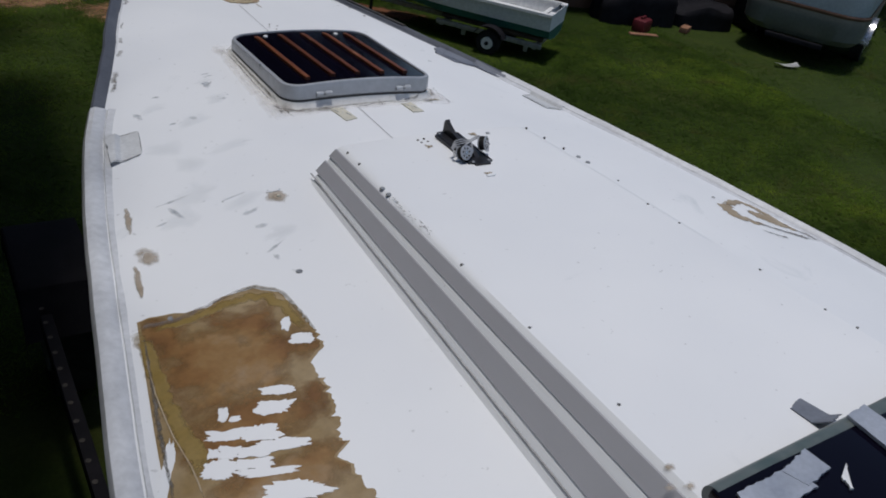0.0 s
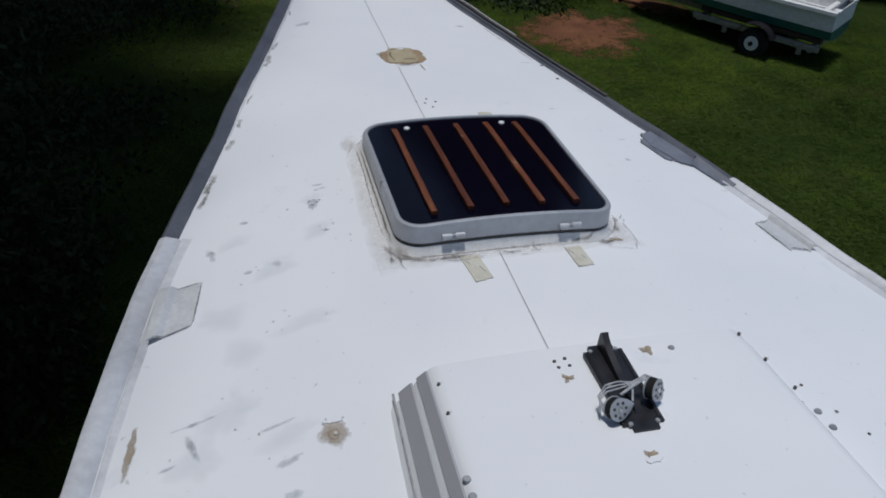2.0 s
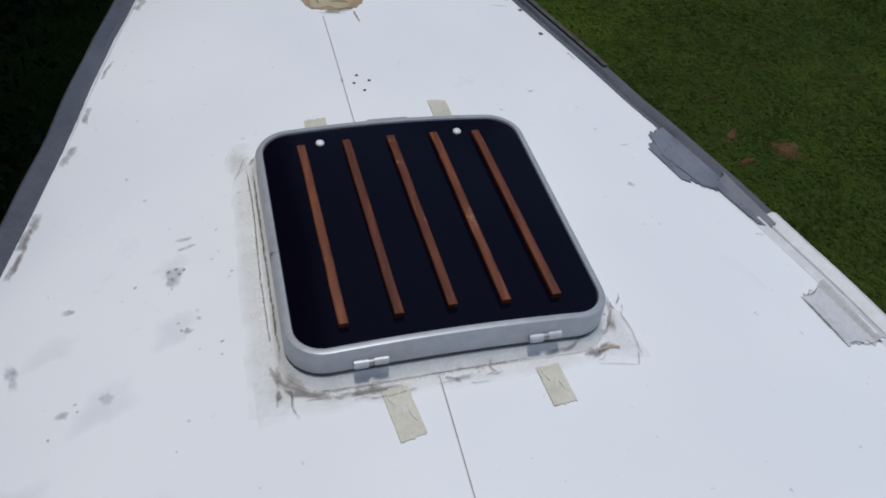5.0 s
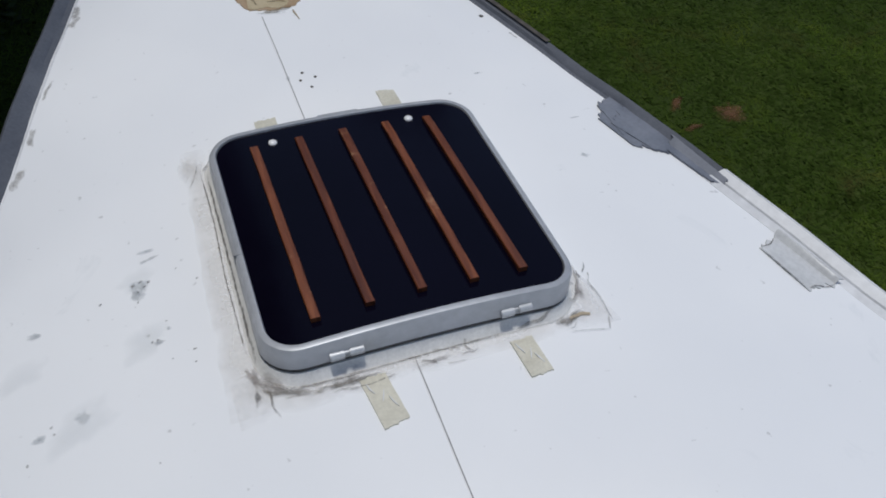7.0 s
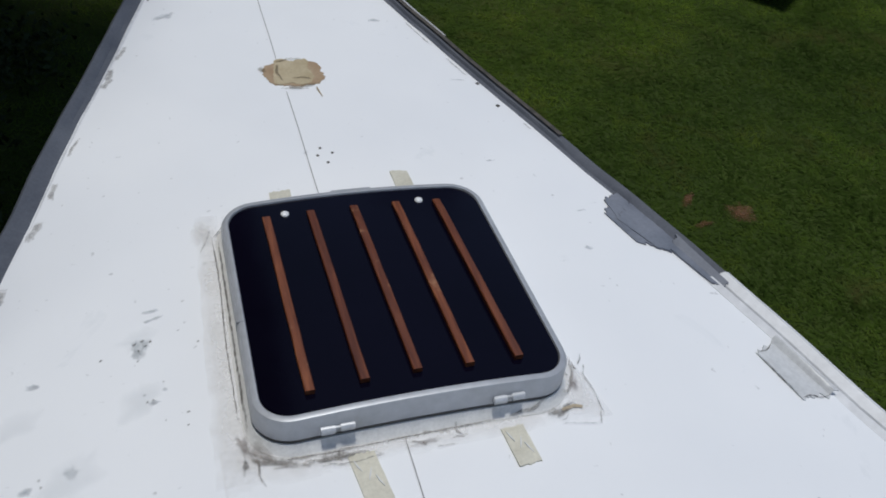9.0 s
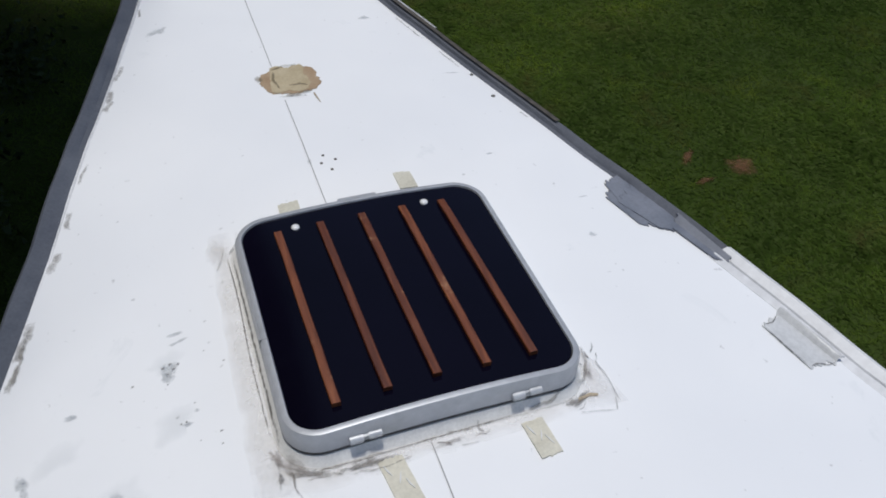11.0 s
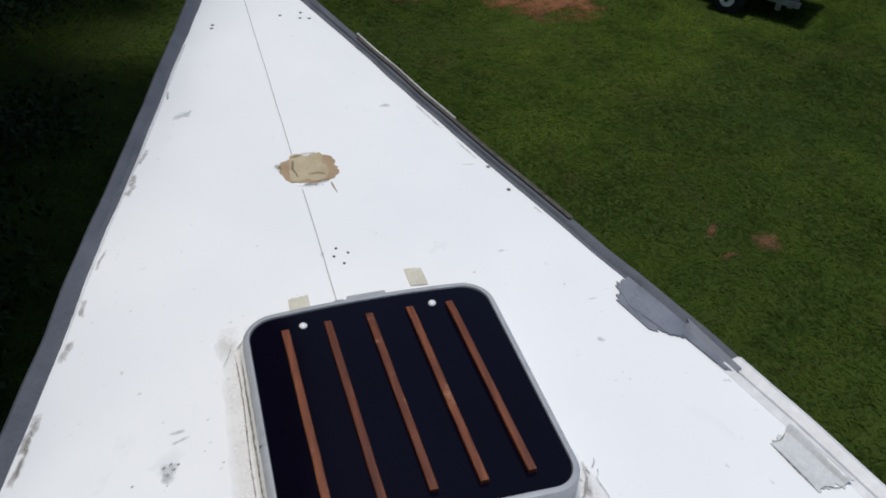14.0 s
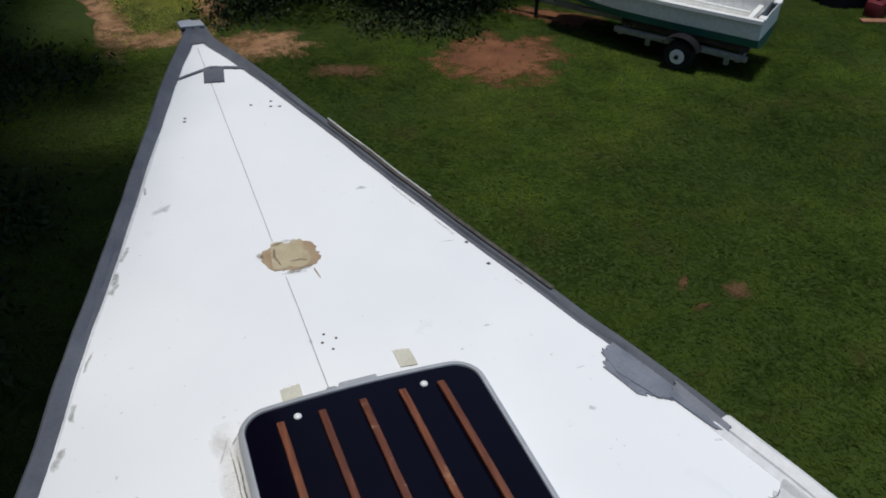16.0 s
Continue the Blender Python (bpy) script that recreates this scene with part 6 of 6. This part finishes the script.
def conifer(x, y, h, r, seed, label, base=0.15, count=27000, limbs=90, spray=0.06):
    """An evergreen that reaches down to the ground: trunk, limbs, and a ragged crown."""
    rs = np.random.RandomState(seed)
    tree = empty("evergreen_tree", (0, 0, 0), label, "tree", "evergreens round the lawn")
    bm = bmesh.new()
    rod(bm, (x, y, GROUND - 0.1), (x, y, GROUND + h * 0.95), 0.05 * h / 2, 0.02, 10)
    part("trunk", bm, M_BARK, tree)
    tips = []
    bm = bmesh.new()
    for k in range(limbs):
        f = rs.uniform(0, 1) ** 1.5
        z = GROUND + base + f * (h - base)
        a = rs.uniform(0, 2 * math.pi)
        rr = r * (1 - f) ** 0.75 * rs.uniform(0.7, 1.12) + 0.1
        e = np.array([x + rr * math.cos(a), y + rr * math.sin(a), z - 0.18 * rr])
        s = np.array([x, y, z + 0.1])
        tips.append((s, e))
        rod(bm, s, e, 0.022, 0.006, 5)
    tagged(part("branchwork", bm, M_BARK, tree), kind="stuff")
    per = count // len(tips)
    pts = []
    for s, e in tips:
        t = rs.uniform(0.25, 1.05, size=(per, 1)) ** 0.7
        spread = 0.08 + 0.22 * np.sin(np.clip(t, 0, 1) * 2.6)
        p = s + (e - s) * t + np.clip(rs.normal(size=(per, 3)), -1.7, 1.7) * spread * np.array([1, 1, 0.55])
        p = p[~((np.abs(p[:, 0] - 0.06) < 1.4) & (p[:, 1] < 2.3))]
        p[:, 2] = np.maximum(p[:, 2], GROUND + 0.04)
        pts.append(p)
    me = leaf_mesh("crown", np.concatenate(pts), spray, M_LEAF, seed)
    ob = new("crown", me)
    ob.parent = tree
    return tree


EV = "dense dark evergreen with branches down to the grass"
conifer(2.8, 8.85, 7.0, 2.25, 1, EV, count=170000, limbs=150)
conifer(-2.9, 6.6, 6.0, 1.9, 2, EV, count=75000)
conifer(-3.2, 3.4, 6.5, 2.0, 3, EV, count=75000)
conifer(-3.3, 0.2, 6.5, 1.9, 4, EV, count=75000)
conifer(-3.5, -2.8, 6.0, 1.9, 5, EV, count=60000)
conifer(-2.75, -1.3, 4.2, 1.25, 10, EV, count=90000)
conifer(-2.7, 1.7, 4.8, 1.35, 11, EV, count=90000)
conifer(-2.6, 12.0, 7.0, 2.2, 6, EV, count=21600, spray=0.1)
conifer(6.5, 11.5, 7.0, 2.4, 7, EV, count=18000, spray=0.1)
conifer(0.4, 14.5, 7.0, 2.4, 8, EV, count=18000, spray=0.1)
conifer(14.0, 6.5, 7.0, 2.4, 9, EV, count=14400, spray=0.1)


def shade_tree(x, y, h, r, seed, count=20000):
    """A tall tree added for shade: its unseen crown starts well above head height."""
    rs = np.random.RandomState(seed)
    tree = empty("unseen_shade_tree", (0, 0, 0), "tall tree with an unseen high crown, added for shade", "tree", "tall trees beside the lawn")
    bm = bmesh.new()
    rod(bm, (x, y, GROUND - 0.1), (x, y, GROUND + h * 0.9), 0.2, 0.05, 12)
    part("trunk", bm, M_BARK, tree)
    pts = []
    for k in range(40):
        a, q = rs.uniform(0, 2 * math.pi), math.sqrt(rs.rand())
        e = np.array([x + r * q * math.cos(a), y + r * q * math.sin(a), GROUND + h * (0.62 + 0.36 * rs.rand() * (1.1 - 0.6 * q))])
        s = np.array([x, y, GROUND + h * 0.5 + 0.4 * (e[2] - GROUND - h * 0.5)])
        bm = bmesh.new()
        rod(bm, s, e, 0.05, 0.012, 5)
        part("limb", bm, M_BARK, tree)
        p = e + np.clip(rs.normal(size=(count // 40, 3)), -1.8, 1.8) * np.array([0.38, 0.38, 0.3])
        clear = np.interp(p[:, 1], HY, HW) * (p[:, 1] < 2.3) + 0.47          # the crowns stop short of the boat
        pts.append(p[np.abs(p[:, 0] - 0.05) > clear])
    ob = new("crown", leaf_mesh("crown", np.concatenate(pts), 0.26, M_LEAF, seed))
    ob.parent = tree
    return tree


# Added out of view so their shade falls left of the boat and beyond the bow.
shade_tree(-4.1, -2.4, 9.0, 2.8, 31)
shade_tree(-3.3, 1.2, 9.5, 2.9, 32)
shade_tree(-3.05, 5.0, 9.0, 2.7, 33)
shade_tree(-4.1, 8.6, 9.0, 2.6, 35)
shade_tree(3.6, 10.6, 9.0, 2.2, 34)


def blades(name, n, box_xy, size, mat, label, seed, keep=None):
    rs = np.random.RandomState(seed)
    x = rs.uniform(box_xy[0], box_xy[2], n)
    y = rs.uniform(box_xy[1], box_xy[3], n)
    if keep is not None:
        k = keep(x, y)
        x, y = x[k], y[k]
    n = len(x)
    z = np.array([gz(a, b) for a, b in zip(x, y)]) - 0.004
    a = rs.uniform(0, 2 * math.pi, n)
    L = size * rs.uniform(0.5, 1.3, n)
    lean = rs.uniform(1.3, 2.8, n) * L
    w = 0.0045 + 0.003 * rs.rand(n)
    v = np.empty((n, 3, 3))
    b = rs.uniform(0, 2 * math.pi, n)
    v[:, 0] = np.stack([x - w * np.cos(a), y - w * np.sin(a), z], 1)
    v[:, 1] = np.stack([x + w * np.cos(a), y + w * np.sin(a), z], 1)
    v[:, 2] = np.stack([x + lean * np.cos(b), y + lean * np.sin(b), z + L], 1)
    # wind every blade so that its upper side is its front; blades take the light like the sward as a whole
    up = np.cross(v[:, 1] - v[:, 0], v[:, 2] - v[:, 0])[:, 2] < 0
    v[up] = v[up][:, [1, 0, 2]]
    me = bpy.data.meshes.new(name)
    me.from_pydata(v.reshape(-1, 3).tolist(), [], np.arange(n * 3).reshape(n, 3).tolist(), shade_flat=False)
    me.normals_split_custom_set_from_vertices(np.tile((0.0, 0.0, 1.0), (n * 3, 1)))
    me.materials.append(mat)
    return tagged(new(name, me), label, "grass", kind="stuff")


BARE = [(3.2, 5.72, 0.72, 0.70), (3.13, 1.83, 0.12, 0.09), (2.85, 2.02, 0.12, 0.08), (-0.45, 7.95, 0.22, 1.2), (0.66, 8.4, 0.2, 1.2), (0.05, 7.22, 0.5, 0.2), (1.0, 6.78, 0.5, 0.36), (4.2, 6.48, 0.5, 0.4)]


def turf(x, y):
    """Leaves most of the bare soil free, and thins the sward by patches."""
    rs = np.random.RandomState(77)
    k = np.ones(len(x), bool)
    chance = rs.rand(len(x))
    for cx, cy, rx, ry in BARE:
        d = ((x - cx) / rx) ** 2 + ((y - cy) / ry) ** 2
        k &= ~((d < 1.1) & (chance < 0.5))
    return k


blades("grass", 420000, (0.4, -2.5, 8.0, 8.5), 0.026, M_GRASS, "short mown green grass", 3, turf)
blades("grass", 90000, (7.9, -1.5, 15.0, 8.0), 0.030, M_GRASS, "short mown green grass", 6)
blades("grass", 80000, (-2.2, 0.5, 0.6, 9.0), 0.026, M_GRASS, "short mown green grass", 4, turf)
blades("weeds", 60000, (-0.9, 7.1, 1.1, 10.0), 0.055, M_WEED, "tall pale weeds growing between the sandy ruts", 5, lambda x, y: np.random.RandomState(8).rand(len(x)) < np.exp(-((x - 0.10) / 0.30) ** 2 - ((y - 8.5) / 0.95) ** 2))
